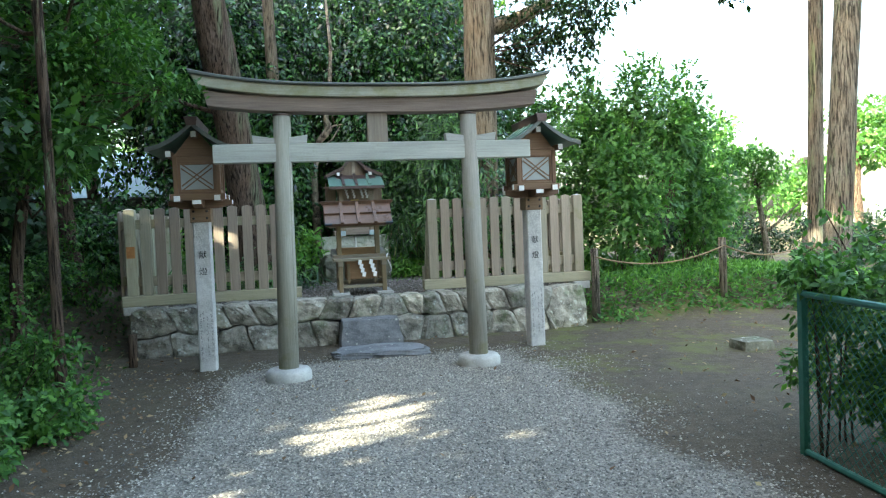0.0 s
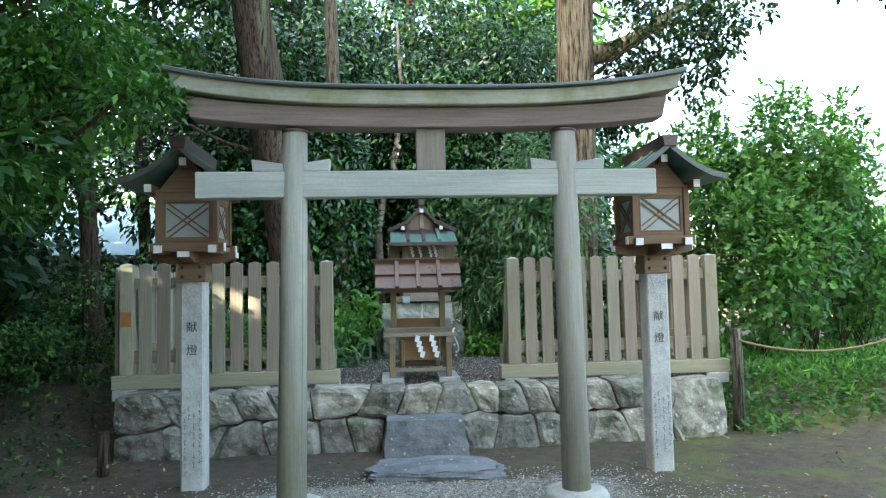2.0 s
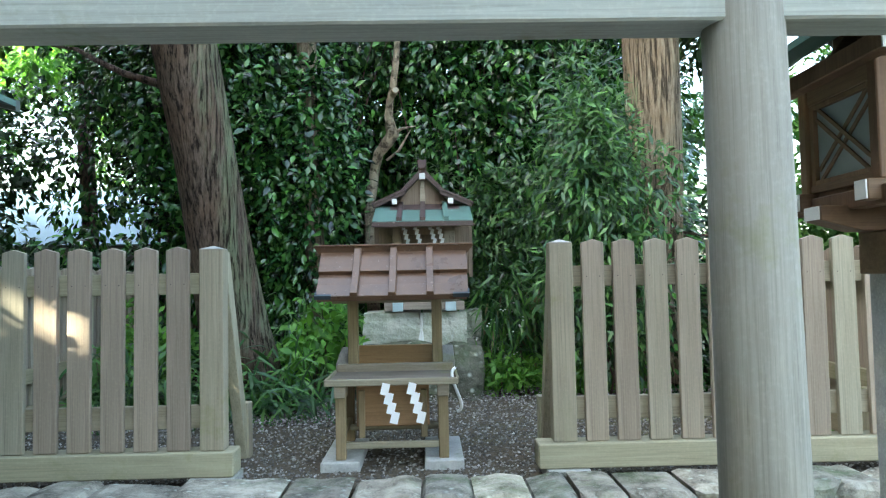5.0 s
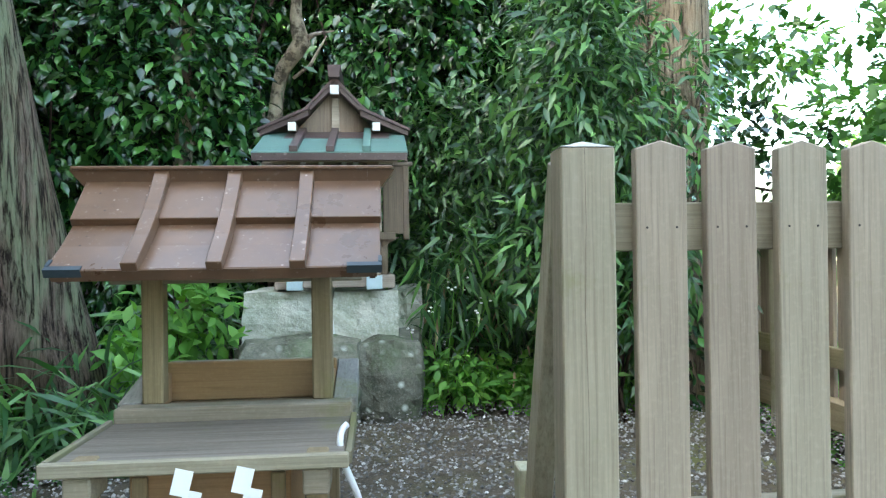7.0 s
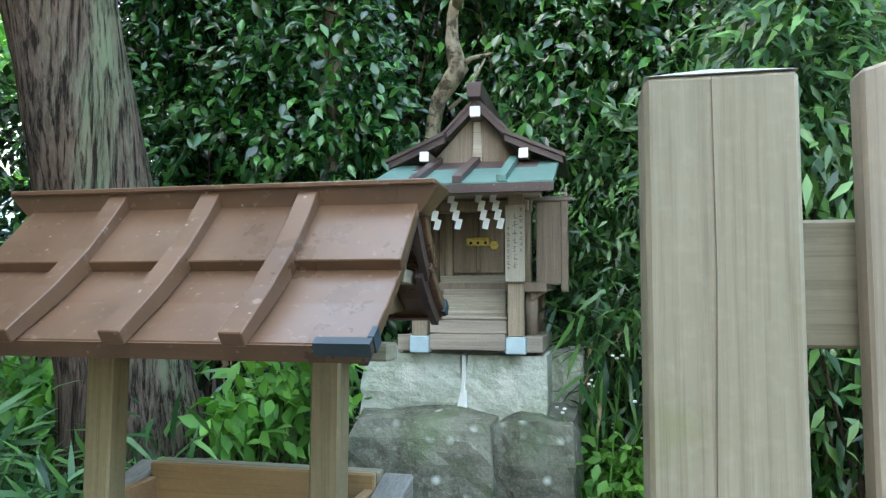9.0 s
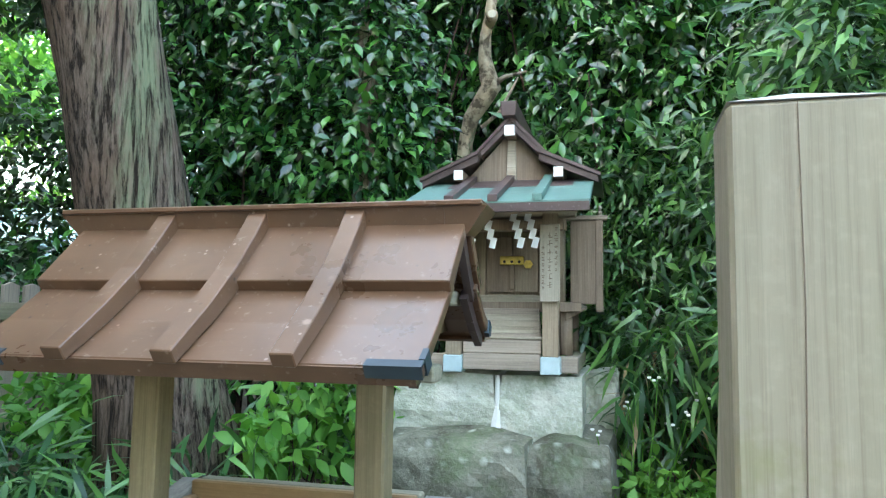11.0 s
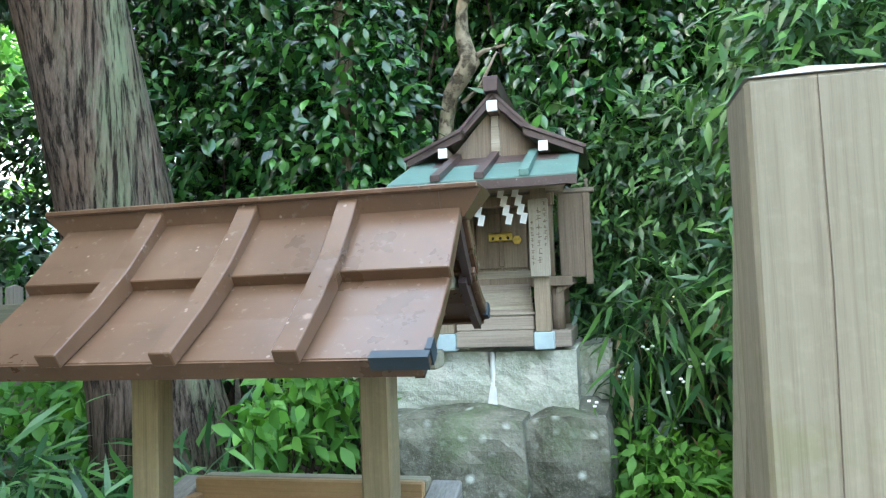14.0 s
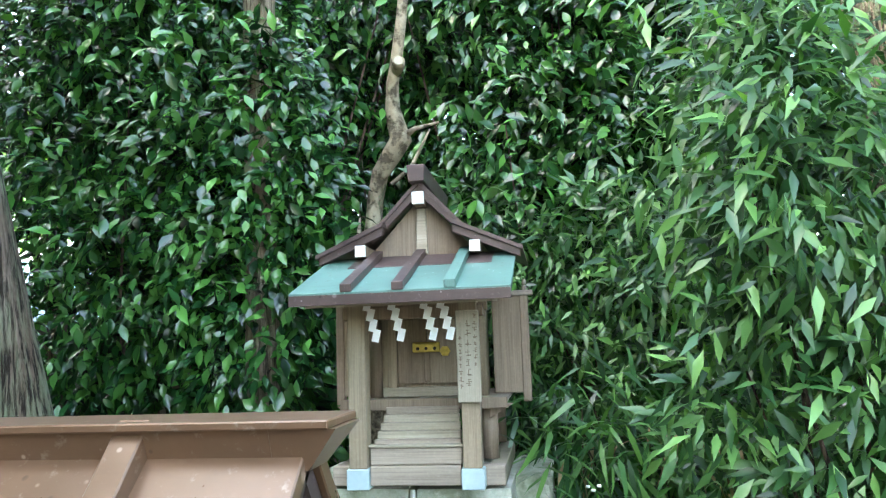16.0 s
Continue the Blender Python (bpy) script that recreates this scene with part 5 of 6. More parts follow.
# long-leaved undergrowth beside the plinth
for i, (x, y, z, rx, ry, rz, n, lf) in enumerate((
        (2.45, 12.0, 1.0, 0.5, 0.45, 0.6, 260, "bamboo"), (3.1, 12.1, 1.0, 0.6, 0.5, 0.6, 240, "bamboo"),
        (2.2, 11.8, 1.2, 0.3, 0.3, 0.45, 110, "bamboo"), (3.8, 11.8, 1.2, 0.6, 0.5, 0.9, 240, "bamboo"), (-0.15, 10.6, 0.62, 0.5, 0.4, 0.3, 230, "bamboo"), (0.35, 10.55, 0.58, 0.35, 0.3, 0.2, 130, "bamboo"), (-0.95, 10.6, 0.6, 0.5, 0.4, 0.3, 190, "bamboo"), (0.45, 11.9, 0.9, 0.45, 0.4, 0.5, 160, "bamboo"))):
    shrub("bamboo_grass", (x, y, 0.42), "arching green long-leaved bamboo grass on the terrace edge", (x, y, z), (rx, ry, rz), n, lf, 0.23, 8, LEAF_LONG, 4, 60 + i, droop=0.6, cat="bamboo grass")
# bright herbs on the terrace
for i, (x, y, z, rx, ry, rz, n) in enumerate(((2.15, 11.45, 0.62, 0.4, 0.3, 0.2, 170), (2.8, 11.5, 0.60, 0.45, 0.35, 0.2, 190), (3.4, 11.4, 0.60, 0.4, 0.35, 0.2, 150), (0.45, 11.1, 1.0, 0.36, 0.3, 0.42, 130), (0.15, 11.2, 0.7, 0.3, 0.3, 0.25, 70),
                                           (-1.0, 11.3, 0.85, 0.5, 0.4, 0.4, 120), (-1.5, 11.8, 1.0, 0.5, 0.4, 0.5, 120))):
    shrub("broadleaf_herb", (x, y, 0.42), "bright green low herb on the terrace soil", (x, y, z), (rx, ry, rz), n, "herb", 0.085 if z < 0.8 else 0.12, 7, LEAF_ROUND, seed=90 + i, per=4, cat="herb", hollow=0.2)

def flowering_weed(x, y, seed):
    rs = np.random.RandomState(seed)
    t = thing("flowering_weed", (x, y, 0.42), "slender weed with tiny white flowers beside the plinth", "weed")
    for k in range(6):
        d = Vector((rs.normal(0.05, 0.12), rs.normal(-0.05, 0.12), 1)).normalized()
        lp = limb_path((rs.normal(0, 0.04), rs.normal(0, 0.04), -0.02), d, rs.uniform(0.35, 0.85), 5, rs, 0.12)
        b = bmesh.new()
        tube(b, lp, [0.003] * 6, 5)
        part("stalk", b, "herb", t)
        for _ in range(3):
            q = lp[-1] + Vector(rs.normal(0, 0.03, 3))
            part("flower", boulder((0.016, 0.016, 0.010), seed + k, 1, 0.2, 0.4), "flower", t, "tiny white flower", at=pose(q.x, q.y, q.z))
    return t


flowering_weed(2.06, 11.35, 3)
flowering_weed(2.08, 11.6, 4)
# dry bamboo leaves among the green
t_ = thing("dry_leaf_tuft", (2.5, 11.75, 0.42), "withered straw-coloured leaves hanging in the bamboo grass", "dry leaves")
rsd = np.random.RandomState(12)
pd = np.stack((rsd.uniform(-0.5, 0.6, 70), rsd.uniform(-0.25, 0.2, 70), rsd.uniform(0.15, 1.0, 70)), 1)
leaves("withered_foliage", pd, np.tile(np.array((0.2, -0.4, -0.3)), (70, 1)), 0.2, "drygrass", t_, LEAF_LONG, 0.5, 0.5, rsd)

# large trunks
tree("cedar_tree", (-0.085, 11.03, 0.42), (-1.15, 9.50, 9.0), 0.272, 0.185, "cedar_bark", "large leaning cedar trunk with stringy brown bark", seed=3, flare=1.55, flare_height=1.1, bend=0.03,
     limbs=((0.30, (-0.9, 0.3, 0.35), 1.6, 0.045),), crown=((-2.4, 10.0, 9.2, 2.4, 2.2, 1.6, 420),), leaf="dark_leaf", size=0.22)
tree("leaning_tree", (0.285, 12.42, 0.42), (0.05, 12.88, 8.0), 0.105, 0.095, "tan_bark", "slim tan-barked tree among the evergreen shrubs", seed=5, flare=1.2, bend=0.04)
bt = tree("broad_tree", (3.67, 11.62, 0.40), (3.72, 11.7, 8.5), 0.255, 0.285, "tan_bark", "thick grey-brown tree trunk with a heavy side limb and ivy", seed=6, flare=1.3, bend=0.05,
          limbs=((0.535, (1.0, -0.05, -0.02), 1.9, 0.17), (0.60, (0.6, 0.1, 0.9), 2.4, 0.11), (0.64, (-1, 0.2, 0.6), 2.0, 0.09)), crown=((4.6, 11.8, 6.1, 1.7, 1.4, 1.2, 600), (4.7, 11.6, 4.3, 0.8, 0.9, 0.8, 380), (5.3, 10.9, 4.7, 0.9, 0.7, 0.9, 300), (2.6, 12.6, 7.2, 1.8, 1.4, 1.1, 500), (4.6, 12.5, 2.2, 0.5, 0.8, 0.5, 90)), leaf="dark_leaf", size=0.11)
rsi = np.random.RandomState(61)
ai, zi = rsi.uniform(0, 6.283, 1300), rsi.uniform(0, 1, 1300) ** 1.3 * 2.3
wi = np.stack((np.cos(ai), np.sin(ai), np.zeros(1300)), 1)
leaves("ivy", wi * (0.29 + 0.14 * rsi.rand(1300, 1) * (1.2 - zi[:, None] / 2.6)) + np.stack((0 * zi, 0 * zi, zi), 1), wi, 0.10, "camellia", bt, LEAF_ROUND, 0.4, 0.4, rsi, "glossy ivy climbing the trunk", face=(0, -0.6, 0.6))
t_ = thing("pruned_tree", (1.0, 13.3, 0.46), "pale crooked trunk with a sawn-off limb end", "tree")
b = bmesh.new()
tube(b, [(-0.12, -0.20, -0.1), (-0.18, -0.28, 1.1), (-0.19, -0.36, 1.9), (-0.14, -0.37, 2.16), (-0.12, -0.40, 2.32), (-0.07, -0.46, 2.48), (0.04, -0.54, 2.60), (0.10, -0.56, 2.68), (0.075, -0.57, 2.77), (0.06, -0.60, 2.88), (0.075, -0.66, 3.02), (0.11, -0.70, 3.14), (0.15, -0.70, 3.42), (0.20, -0.60, 4.1), (0.15, -0.4, 5.2)],
     [0.085, 0.072, 0.064, 0.060, 0.056, 0.058, 0.066, 0.072, 0.060, 0.046, 0.038, 0.036, 0.032, 0.03, 0.02], 14, 0.22)
part("trunk", b, "pale_bark", t_, smooth=True)
b = bmesh.new()
tube(b, [(0.10, -0.67, 3.08), (0.135, -0.75, 3.11), (0.145, -0.79, 3.118)], [0.034, 0.040, 0.039], 14, 0.08)
stub = part("sawn_limb", b, "pale_bark", t_, "pale sawn-off limb end", smooth=True)
b = bmesh.new()
tube(b, [(0.1445, -0.788, 3.118), (0.146, -0.795, 3.119)], [0.031, 0.030], 14)
part("cut_face", b, "shrine_pale", stub, "pale ringed saw cut")
for k, (p0, p1, p2) in enumerate((((0.11, -0.56, 2.69), (0.20, -0.57, 2.74), (0.36, -0.60, 2.76)), ((-0.18, -0.36, 1.95), (-0.24, -0.38, 2.1), (-0.22, -0.42, 2.2)), ((0.02, -0.5, 2.4), (0.16, -0.52, 2.5), (0.30, -0.6, 2.72)))):
    b = bmesh.new()
    tube(b, [p0, p1, p2], [0.03 - 0.008 * k, 0.016, 0.006], 8, 0.1)
    part("twig", b, "pale_bark", t_, smooth=True)

tree("slender_tree", (-1.28, 5.33, 0.05), (-1.36, 5.5, 7.5), 0.04, 0.03, "dark_bark", "slender brown tree trunk at the edge of the path", seed=8, flare=1.3, bend=0.05, limbs=((0.38, (-0.7, 0.5, 0.5), 1.3, 0.02), (0.5, (0.5, 0.6, 0.6), 1.2, 0.018), (0.6, (-0.3, -0.6, 0.6), 1.2, 0.018)), crown=((-1.5, 5.6, 4.6, 0.9, 0.9, 0.8, 160),), size=0.1)

# woodland to one side: trees with leafy sprays
rs0 = np.random.RandomState(77)
SPRAYS = {6: [(-1.75, 6.6, 3.2, 1.0, 0.8, 0.6, 240), (-1.5, 5.9, 2.3, 0.6, 0.7, 0.5, 120)], 0: [(-1.9, 7.6, 2.6, 0.7, 0.7, 0.8, 240), (-1.6, 8.6, 3.6, 1.2, 0.8, 0.8, 300)]}
for i, (x, y, h, r) in enumerate(((-3.4, 8.2, 7, 0.12), (-4.6, 10.4, 8, 0.15), (-2.9, 11.6, 8, 0.13), (-5.8, 7.2, 8, 0.14), (-6.5, 12.0, 9, 0.18), (-3.0, 5.4, 7, 0.09), (-5.0, 4.2, 7, 0.12))):
    # the widest, highest crown is added to keep sky light off the wood
    cr = [(x + rs0.normal(0, 0.5), y + rs0.normal(0, 0.5), z, 1.5, 1.4, 0.8, 420) for z in ((4.2, 4.8, 6.0) if i == 2 else (2.3, 3.6, 4.8, 6.0))] + [(x, y, 7.4, 2.3, 2.1, 0.9, 520)] + SPRAYS.get(i, [])
    tree("woodland_tree", (x, y, ground_z(x, y)), (x + rs0.normal(0, 0.3), y, h), r, r * 0.6, "dark_bark", "shaded woodland tree with layered leafy branches", cr, leaf="dark_leaf" if i % 2 else "wood_leaf", size=0.12, seed=100 + i, bend=0.15, shape=LEAF_SPRAY if i % 2 else LEAF_BROAD)
tree("overhanging_tree", (-2.05, 6.75, 0.2), (-1.75, 6.9, 5.2), 0.06, 0.03, "dark_bark", "small-leaved tree whose branches hang over the lantern and gate", seed=121, bend=0.12,
     limbs=((0.42, (0.9, -0.25, 0.35), 1.5, 0.022), (0.55, (0.8, -0.4, 0.45), 1.5, 0.022), (0.35, (0.4, -0.8, 0.3), 1.2, 0.02)),
     crown=((-1.15, 6.5, 2.85, 0.72, 0.45, 0.50, 480), (-1.55, 6.2, 2.05, 0.55, 0.5, 0.6, 420), (-1.5, 6.5, 3.7, 0.9, 0.7, 0.6, 420), (-0.45, 6.05, 2.62, 0.38, 0.18, 0.12, 60)), leaf="fresh_leaf", size=0.066)
for i, (x, y, z, rx, ry, rz, n) in enumerate(((-1.6, 5.35, 0.38, 0.5, 0.5, 0.38, 380), (-1.15, 4.85, 0.15, 0.35, 0.45, 0.22, 300), (-1.35, 4.0, 0.25, 0.35, 0.5, 0.3, 300), (-2.6, 6.6, 0.6, 0.8, 0.8, 0.6, 300), (-2.6, 8.3, 0.8, 0.7, 0.7, 0.7, 260), (-3.6, 6.0, 1.0, 0.9, 1.0, 0.9, 320), (-2.4, 9.8, 1.2, 0.7, 0.8, 0.9, 300), (-3.8, 9.3, 1.3, 1.0, 1.0, 1.1, 380), (-1.9, 5.9, 0.25, 0.4, 0.4, 0.25, 120))):
    shrub("undergrowth", (x, y, ground_z(x, y) - 0.02), "leafy green undergrowth on the shaded wood floor", (x, y, z), (rx, ry, rz), n, "fresh_leaf", 0.06, 8, LEAF_SPRAY if i % 2 else LEAF_ROUND, 5, 130 + i, hollow=0.2)

for i, (x, y, z, rx, ry, rz, n) in enumerate(((-5.2, 8.6, 1.7, 1.4, 1.2, 1.5, 700), (-7.2, 10.4, 2.0, 1.8, 1.5, 1.9, 800), (-6.4, 6.0, 1.6, 1.4, 1.2, 1.5, 600), (-4.2, 10.3, 2.0, 1.2, 1.2, 2.0, 900), (-5.7, 11.4, 2.2, 1.3, 1.2, 2.2, 900), (-3.2, 9.4, 1.2, 0.9, 0.9, 1.2, 500), (-8.2, 12.6, 2.6, 1.8, 1.5, 2.5, 900), (0.6, 15.6, 2.6, 2.0, 0.9, 2.4, 800), (3.4, 15.4, 2.6, 2.0, 0.9, 2.3, 800), (-9.5, 15.5, 2.6, 2.2, 1.6, 2.4, 700), (-5.6, 15.5, 2.6, 1.9, 1.2, 2.4, 800), (-3.3, 13.7, 1.1, 1.2, 0.9, 1.0, 550))):
    shrub("thicket_shrub", (x, y, ground_z(x, y) - 0.02), "dense dark thicket deep in the wood", (x, y, z), (rx, ry, rz), n, "dark_leaf", 0.17, 7, LEAF_BROAD, 6, 210 + i, lumps=12)

# bushes, bank and open ground on the sunny side
for i, (x, y, z, rx, ry, rz, n) in enumerate(((5.5, 10.2, 1.7, 1.0, 0.9, 1.4, 1000), (6.3, 10.4, 2.3, 0.9, 0.8, 2.0, 1100), (5.2, 11.2, 2.4, 0.9, 0.8, 1.9, 800), (7.2, 10.9, 1.9, 0.9, 0.9, 1.5, 700), (7.9, 11.8, 1.1, 0.9, 0.9, 0.8, 400))):
    shrub("maple_bush", (x, y, ground_z(x, y)), "tall leafy green bush on the grassy bank", (x, y, z), (rx, ry, rz), n, "maple", 0.11, 12, LEAF_SPRAY, 5, 150 + i, cat="bush")
for i in range(7):
    x, y = 7.5 + i * 1.3, 13.2 + 0.3 * (i % 3)
    shrub("hedge_bush", (x, y, ground_z(x, y)), "clipped dark green hedge bush", (x, y, ground_z(x, y) + 0.6), (0.95, 0.7, 0.6), 420, "dark_leaf", 0.09, 6, seed=170 + i, cat="hedge")
tree("tall_tree", (7.98, 8.9, 0.1), (8.35, 9.1, 9.0), 0.11, 0.095, "tree_bark", "tall straight grey trunk on the bank", seed=31, flare=1.2, limbs=((0.6, (0.6, 0.4, 0.6), 1.5, 0.04), (0.75, (-0.6, 0.2, 0.6), 1.5, 0.035)), crown=((8.5, 9.3, 8.6, 1.3, 1.3, 0.9, 220),), leaf="dark_leaf")
tree("tall_tree", (7.55, 8.0, 0.1), (8.35, 8.2, 9.0), 0.175, 0.145, "tree_bark", "thick tall grey trunk with ivy at its foot", seed=32, flare=1.3, crown=((8.3, 8.4, 9.5, 2.0, 2.0, 1.2, 500), (6.7, 9.2, 4.9, 1.1, 0.8, 0.5, 110)), leaf="dark_leaf", size=0.16)
tree("small_tree", (9.5, 12.0, 0.2), (9.2, 12.0, 2.0), 0.07, 0.04, "tree_bark", "small pale-trunked tree by the hedge", ((9.3, 12.0, 2.1, 0.9, 0.8, 0.6, 300),), limbs=((0.4, (0.7, 0, 0.8), 1.0, 0.04),), leaf="maple", size=0.1, seed=33)


def ground_cover(name, n, xr, yr, size, leaf, label, seed, keep, shape=LEAF_BROAD, up=0.5):
    rs = np.random.RandomState(seed)
    P = []
    while len(P) < n:
        x, y = rs.uniform(*xr), rs.uniform(*yr)
        if rs.rand() < keep(x, y):
            P.append((x, y, ground_z(x, y) + abs(rs.normal(0.03, 0.03))))
    P = np.array(P)
    O = rs.normal(0, 1, P.shape)
    O[:, 2] = np.abs(O[:, 2]) * up + 0.15
    ob = leaves(name, P, O, size, leaf, None, shape, 0.2, 0.0, rs, label, "stuff")
    ob["category"] = "ground cover"
    return ob


ground_cover("bank_weeds", 26000, (3.9, 10.5), (7.9, 13.5), 0.085, "maple", "low green weeds covering the bank", 41, lambda x, y: smooth(8.0, 8.5, y + 0.4 * noise.noise(Vector((x, y, 0)))) * smooth(3.95, 4.4, x))
ground_cover("bank_grass", 9000, (4.2, 9.5), (8.6, 12.5), 0.13, "herb", "tufts of bright grass on the bank", 44, lambda x, y: smooth(8.4, 9.2, y) * (0.5 + noise.noise(Vector((x * 1.2, y * 1.2, 9)))), LEAF_LONG, 1.6)
ground_cover("wood_floor_weeds", 5000, (-5.0, -0.9), (3.2, 11.0), 0.07, "wood_leaf", "scattered small green weeds on the wood floor", 42, lambda x, y: smooth(-1.1, -2.0, x) * (0.4 + 0.6 * noise.noise(Vector((x * 1.5, y * 1.5, 3)))))
ground_cover("leaf_litter", 2600, (-4.0, 6.0), (2.5, 9.5), 0.045, "litter", "brown fallen leaves on bare soil", 43, lambda x, y: (smooth(-0.3, -1.2, x) + 0.06 + 0.25 * smooth(3.0, 3.8, x)) * (0 if -1.4 < x < 4.0 and y > 7.8 else 1), up=0.1)

# rope barrier
rp = thing("rope_barrier", (4.21, 8.25, 0), "weathered log posts linked by a sagging straw rope", "rope barrier")
rpts = [(0.0, 0.0, 0.30), (2.05, 0.35, 0.35), (3.9, 1.0, 0.30)]
for x, y, z in rpts:
    b = bmesh.new()
    tube(b, [(x, y, z - 0.35), (x + 0.01, y, z + 0.35), (x, y, z + 0.66)], [0.055, 0.052, 0.05], 12, 0.15)
    part("log_post", b, "tree_bark", rp, "grey-brown log post", smooth=True)
for (x0, y0, z0), (x1, y1, z1) in zip(rpts, rpts[1:]):
    b = bmesh.new()
    tube(b, [(x0 + (x1 - x0) * k, y0 + (y1 - y0) * k - 0.05, z0 + 0.55 + (z1 - z0) * k - 0.16 * 4 * k * (1 - k)) for k in np.linspace(0, 1, 13)], [0.011] * 13, 6)
    part("rope", b, "rope", rp, "thin straw rope", smooth=True)

# green mesh fence with climbing leaves beside the path
gf = thing("mesh_fence", (3.20, 3.1, -0.06), "green metal mesh fence overgrown with leaves", "fence")
fx = (0.0, -0.08, -0.30)
fy = (0.0, -0.75, -1.9)
for x, y in zip(fx, fy):
    part("fence_post", bx(x - 0.02, x + 0.02, y - 0.02, y + 0.02, -0.1, 0.98, bevel=0.003), "green_paint", gf)
for i in range(2):
    for z in (0.96, 0.08):
        b = bmesh.new()
        tube(b, [(fx[i], fy[i], z), (fx[i + 1], fy[i + 1], z)], [0.018, 0.018], 8)
        part("fence_rail", b, "green_paint", gf)
    b = bmesh.new()
    L = math.hypot(fx[i + 1] - fx[i], fy[i + 1] - fy[i])
    n = int(L / 0.06)
    for k in range(-14, n):
        for s in (0, 1):
            a0, a1 = k * 0.06, k * 0.06 + 0.85
            z0, z1 = (0.09, 0.94) if s == 0 else (0.94, 0.09)
            if a0 < 0:
                z0 += (z1 - z0) * (-a0) / 0.85
                a0 = 0.0
            if a1 > L:
                z1 -= (z1 - z0) * (a1 - L) / (a1 - a0)
                a1 = L
            f = lambda a: (fx[i] + (fx[i + 1] - fx[i]) * a / L, fy[i] + (fy[i + 1] - fy[i]) * a / L)
            tube(b, [(*f(a0), z0), (*f(a1), z1)], [0.002, 0.002], 4)
    part("wire_mesh", b, "green_paint", gf, "green diamond wire mesh")
for i, (x, y, z, rx, ry, rz, n) in enumerate(((3.56, 2.5, 0.7, 0.34, 0.6, 0.6, 620), (3.6, 3.2, 0.9, 0.35, 0.4, 0.40, 320), (3.95, 3.0, 0.8, 0.5, 0.9, 0.75, 500), (3.5, 1.9, 0.7, 0.3, 0.5, 0.5, 300), (3.25, 3.0, 1.0, 0.14, 0.25, 0.14, 70), (3.52, 2.7, 0.35, 0.28, 0.7, 0.35, 520))):
    shrub("fence_bush", (x, y, 0), "leafy green bush growing through the mesh fence", (x, y, z), (rx, ry, rz), n, "fresh_leaf", 0.06, 3, LEAF_ROUND, 6, 190 + i, cat="bush", hollow=0.2)

# small things on the forecourt
t_ = thing("stone_marker", (4.85, 5.95, 0), "low dark flat square stone on the soil", "stone")
part("block", boulder((0.32, 0.28, 0.12), 21, 3, 0.06, 0.85), "rock", t_, at=pose(0, 0, 0.03))
for x, y, h in ((-1.26, 7.48, 0.34), (-1.25, 5.0, 0.2)):
    t_ = thing("wooden_stake", (x, y, ground_z(x, y)), "short weathered wooden stake in the soil", "stake")
    b = bmesh.new()
    tube(b, [(0, 0, -0.1), (0.01, 0, h)], [0.045, 0.045], 10, 0.1)
    part("stake", b, "dark_bark", t_, smooth=True)

# ---- surrounding woods and the open distance ----
rsw = np.random.RandomState(5)
k = 0
for x, y in [(-9, 3), (-10, 9), (0, 18.5), (3.5, 18), (-0.8, 16.2), (1.5, 16.2), (4.5, 16.5)]:
    cr = [(x + rsw.normal(0, 0.8), y + rsw.normal(0, 0.8), z, 2.3, 2.3, 1.2, 330) for z in (1.6, 3.6, 5.4, 7.2)]
    tree("distant_tree", (x, y, ground_z(x, y) - 0.1), (x, y, 9), 0.2, 0.1, "dark_bark", "dense tree of the surrounding wood", cr, leaf="wood_leaf", size=0.20, seed=300 + k, bend=0.2)
    k += 1
for x, y in ((-3.8, 16.0), (-6.8, 15.5), (-1.8, 15.4)):
    cr = [(x, y, z, 2.2, 1.6, 1.1, 420) for z in (6.0, 7.8)]
    tree("distant_tree", (x, y, 0.0), (x, y, 8.5), 0.13, 0.09, "dark_bark", "tall tree with a high crown behind the shrine", cr, leaf="dark_leaf", size=0.18, seed=340 + k, bend=0.2)
    k += 1

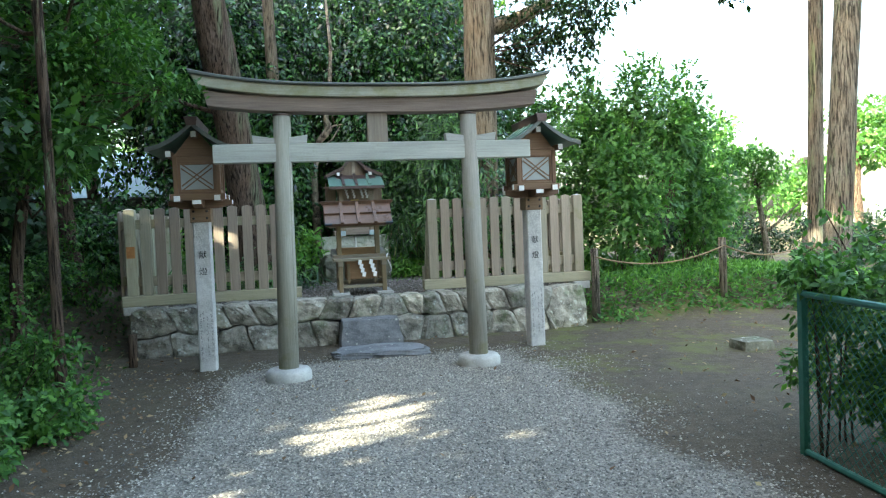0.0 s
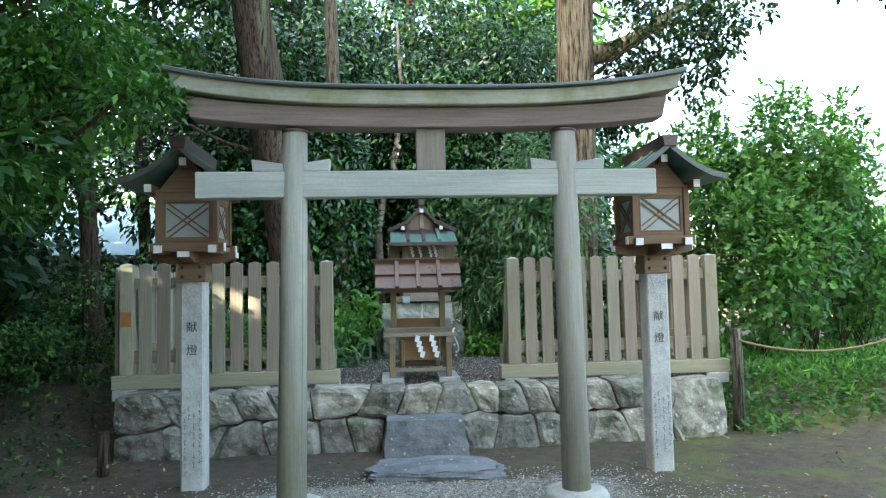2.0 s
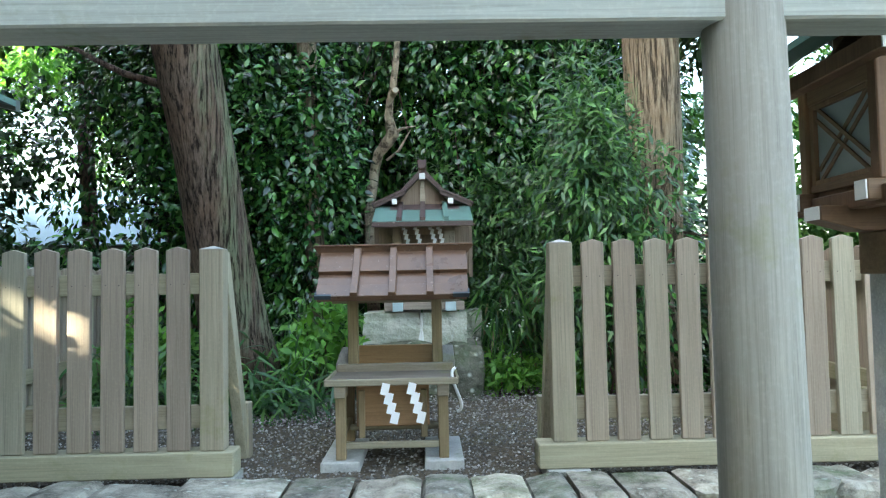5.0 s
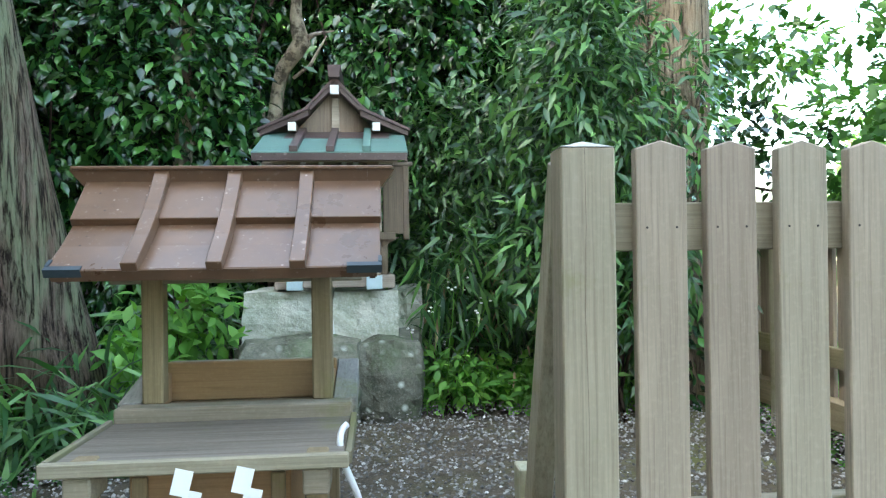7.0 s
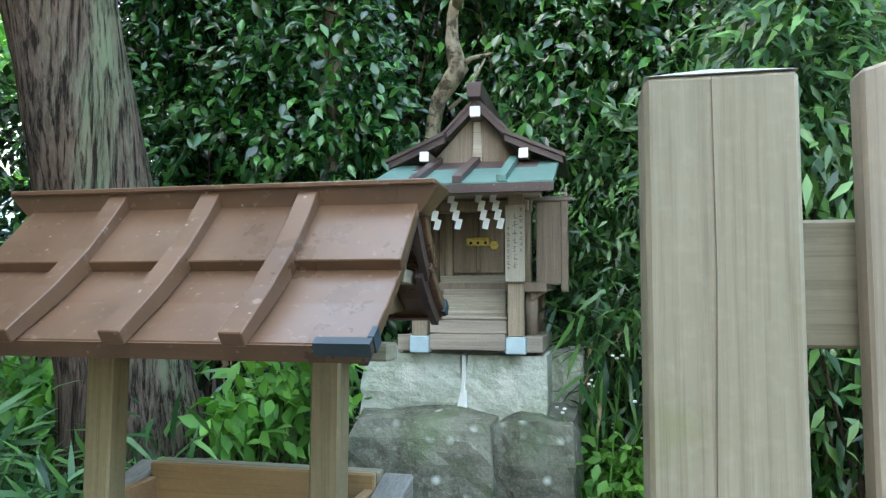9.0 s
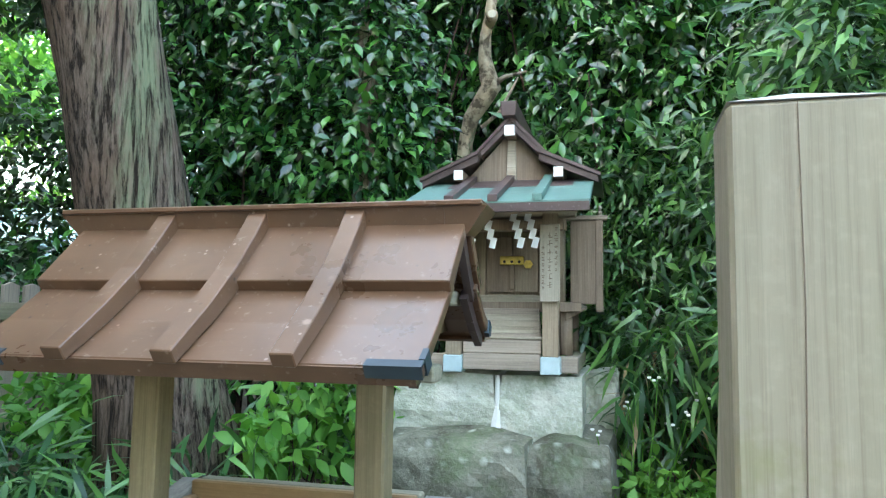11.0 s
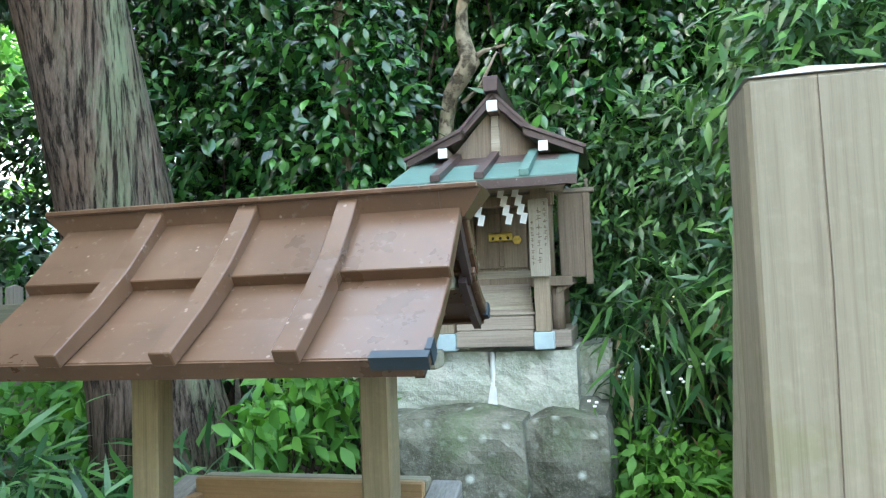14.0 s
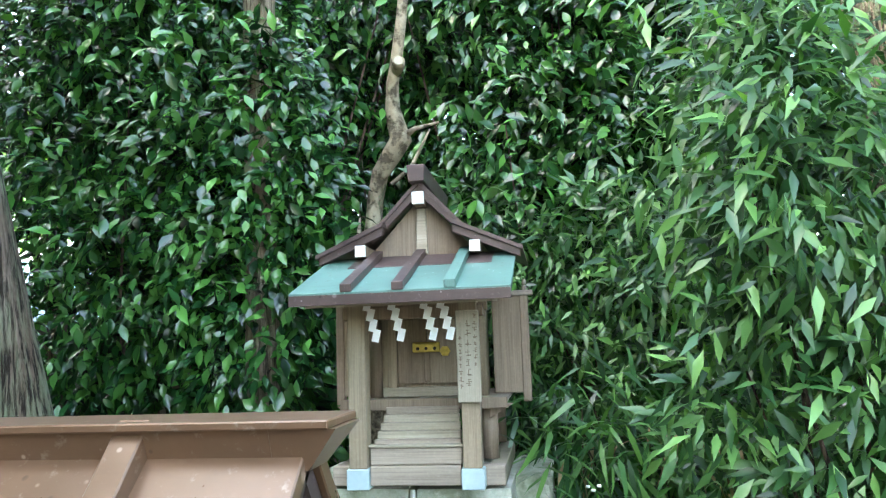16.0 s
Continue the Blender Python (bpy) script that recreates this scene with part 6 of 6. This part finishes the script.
# tall trees added towards the sun to shade the forecourt; a few gaps let sunbeams through
def sunward_tree(k, x, y):
    rs = np.random.RandomState(500 + k)
    t = thing("sunward_tree", (x, y, 0), "tall dense tree added to block the sun from the forecourt", "tree", "tall trees round the forecourt")
    b = bmesh.new()
    tube(b, [(0, 0, -0.2), (0.1, 0.1, 5), (0.0, 0.2, 11.5)], [0.32, 0.25, 0.1], 14, 0.15)
    part("trunk", b, "dark_bark", t, smooth=True)
    n = 10500
    v = rs.normal(0, 1, (n, 3))
    p = np.stack((x + np.clip(v[:, 0], -2, 2) * 1.35, y + np.clip(v[:, 1], -2, 2) * 1.35, rs.uniform(0.3, 13.5, n)), 1)
    p = p[beam_free(p, 0.17)]
    for a in range(7):
        b = bmesh.new()
        ang = a * 2.4
        z = 2.5 + a * 1.3
        tube(b, [(0.05, 0.1, z), (math.cos(ang) * 0.9, math.sin(ang) * 0.9, z + 0.5), (math.cos(ang) * 1.9, math.sin(ang) * 1.9, z + 0.7)], [0.09, 0.06, 0.02], 7)
        part("limb", b, "dark_bark", t, smooth=True)
    q = p - np.array((x, y, 0))
    leaves("crown", q, rs.normal(0, 1, q.shape) * (1, 1, 0.3), 0.40, "dark_leaf", t, LEAF_BROAD, 0.2, 0.1, rs)


for k in range(12):
    sunward_tree(k, -12.6 + k * 1.02 + 0.9 * (k % 2), 13.6 - k * 2.0)

# buildings glimpsed through the trees
def far_house(x, y, w, d, h, rz, roof, label):
    t = thing("distant_house", (x, y, -0.3), label, "house", rz=rz)
    part("wall", bx(-w / 2, w / 2, -d / 2, d / 2, 0, h, bevel=0), "house_wall", t)
    part("roof", pz([(-d / 2 - 0.6, h), (d / 2 + 0.6, h), (0, h + d * 0.28)], "x", -w / 2 - 0.5, w / 2 + 0.5, 0), roof, t)
    for i in range(int(w / 2.2)):
        win = part("window", bx(-w / 2 + 0.8 + i * 2.2, -w / 2 + 1.9 + i * 2.2, -d / 2 - 0.04, -d / 2 + 0.03, 0.9, 2.1, bevel=0), "pane", t)
    return t


M["blue_roof"] = plain("blue_sheet_roof", (0.12, 0.20, 0.26), 0.5, 0.1, 0.08, 3)
# wall colour darkened to carry the shade of the trees
M["house_wall"] = plain("tree_shaded_wall", (0.20, 0.19, 0.17), 0.9, var=0.15, scale=2)
M["grey_roof"] = plain("grey_tile_roof", (0.3, 0.31, 0.33), 0.6)
far_house(-5.6, 21, 10, 5, 2.6, 6, "blue_roof", "low white building with a pale blue metal roof")
far_house(38, 34, 16, 9, 4.5, -35, "grey_roof", "pale house with grey roof beyond the open ground")
for i, (x, y) in enumerate(((24, 26), (30, 24), (18, 30), (42, 20), (-14, 27), (-9.5, 28), (-18, 23), (-5, 27), (-1, 27), (-12, 19))):
    cr = [(x + rsw.normal(0, 1), y + rsw.normal(0, 1), z, 2.8, 2.6, 1.6, 420) for z in ((2.2, 4.2) if x > 0 else (2.0, 4.2, 6.6, 8.8))]
    tree("distant_tree", (x, y, -0.4), (x, y, 5), 0.2, 0.1, "dark_bark", "sunlit tree far off beyond the bank", cr, leaf="maple", size=0.3, seed=400 + i, bend=0.2)
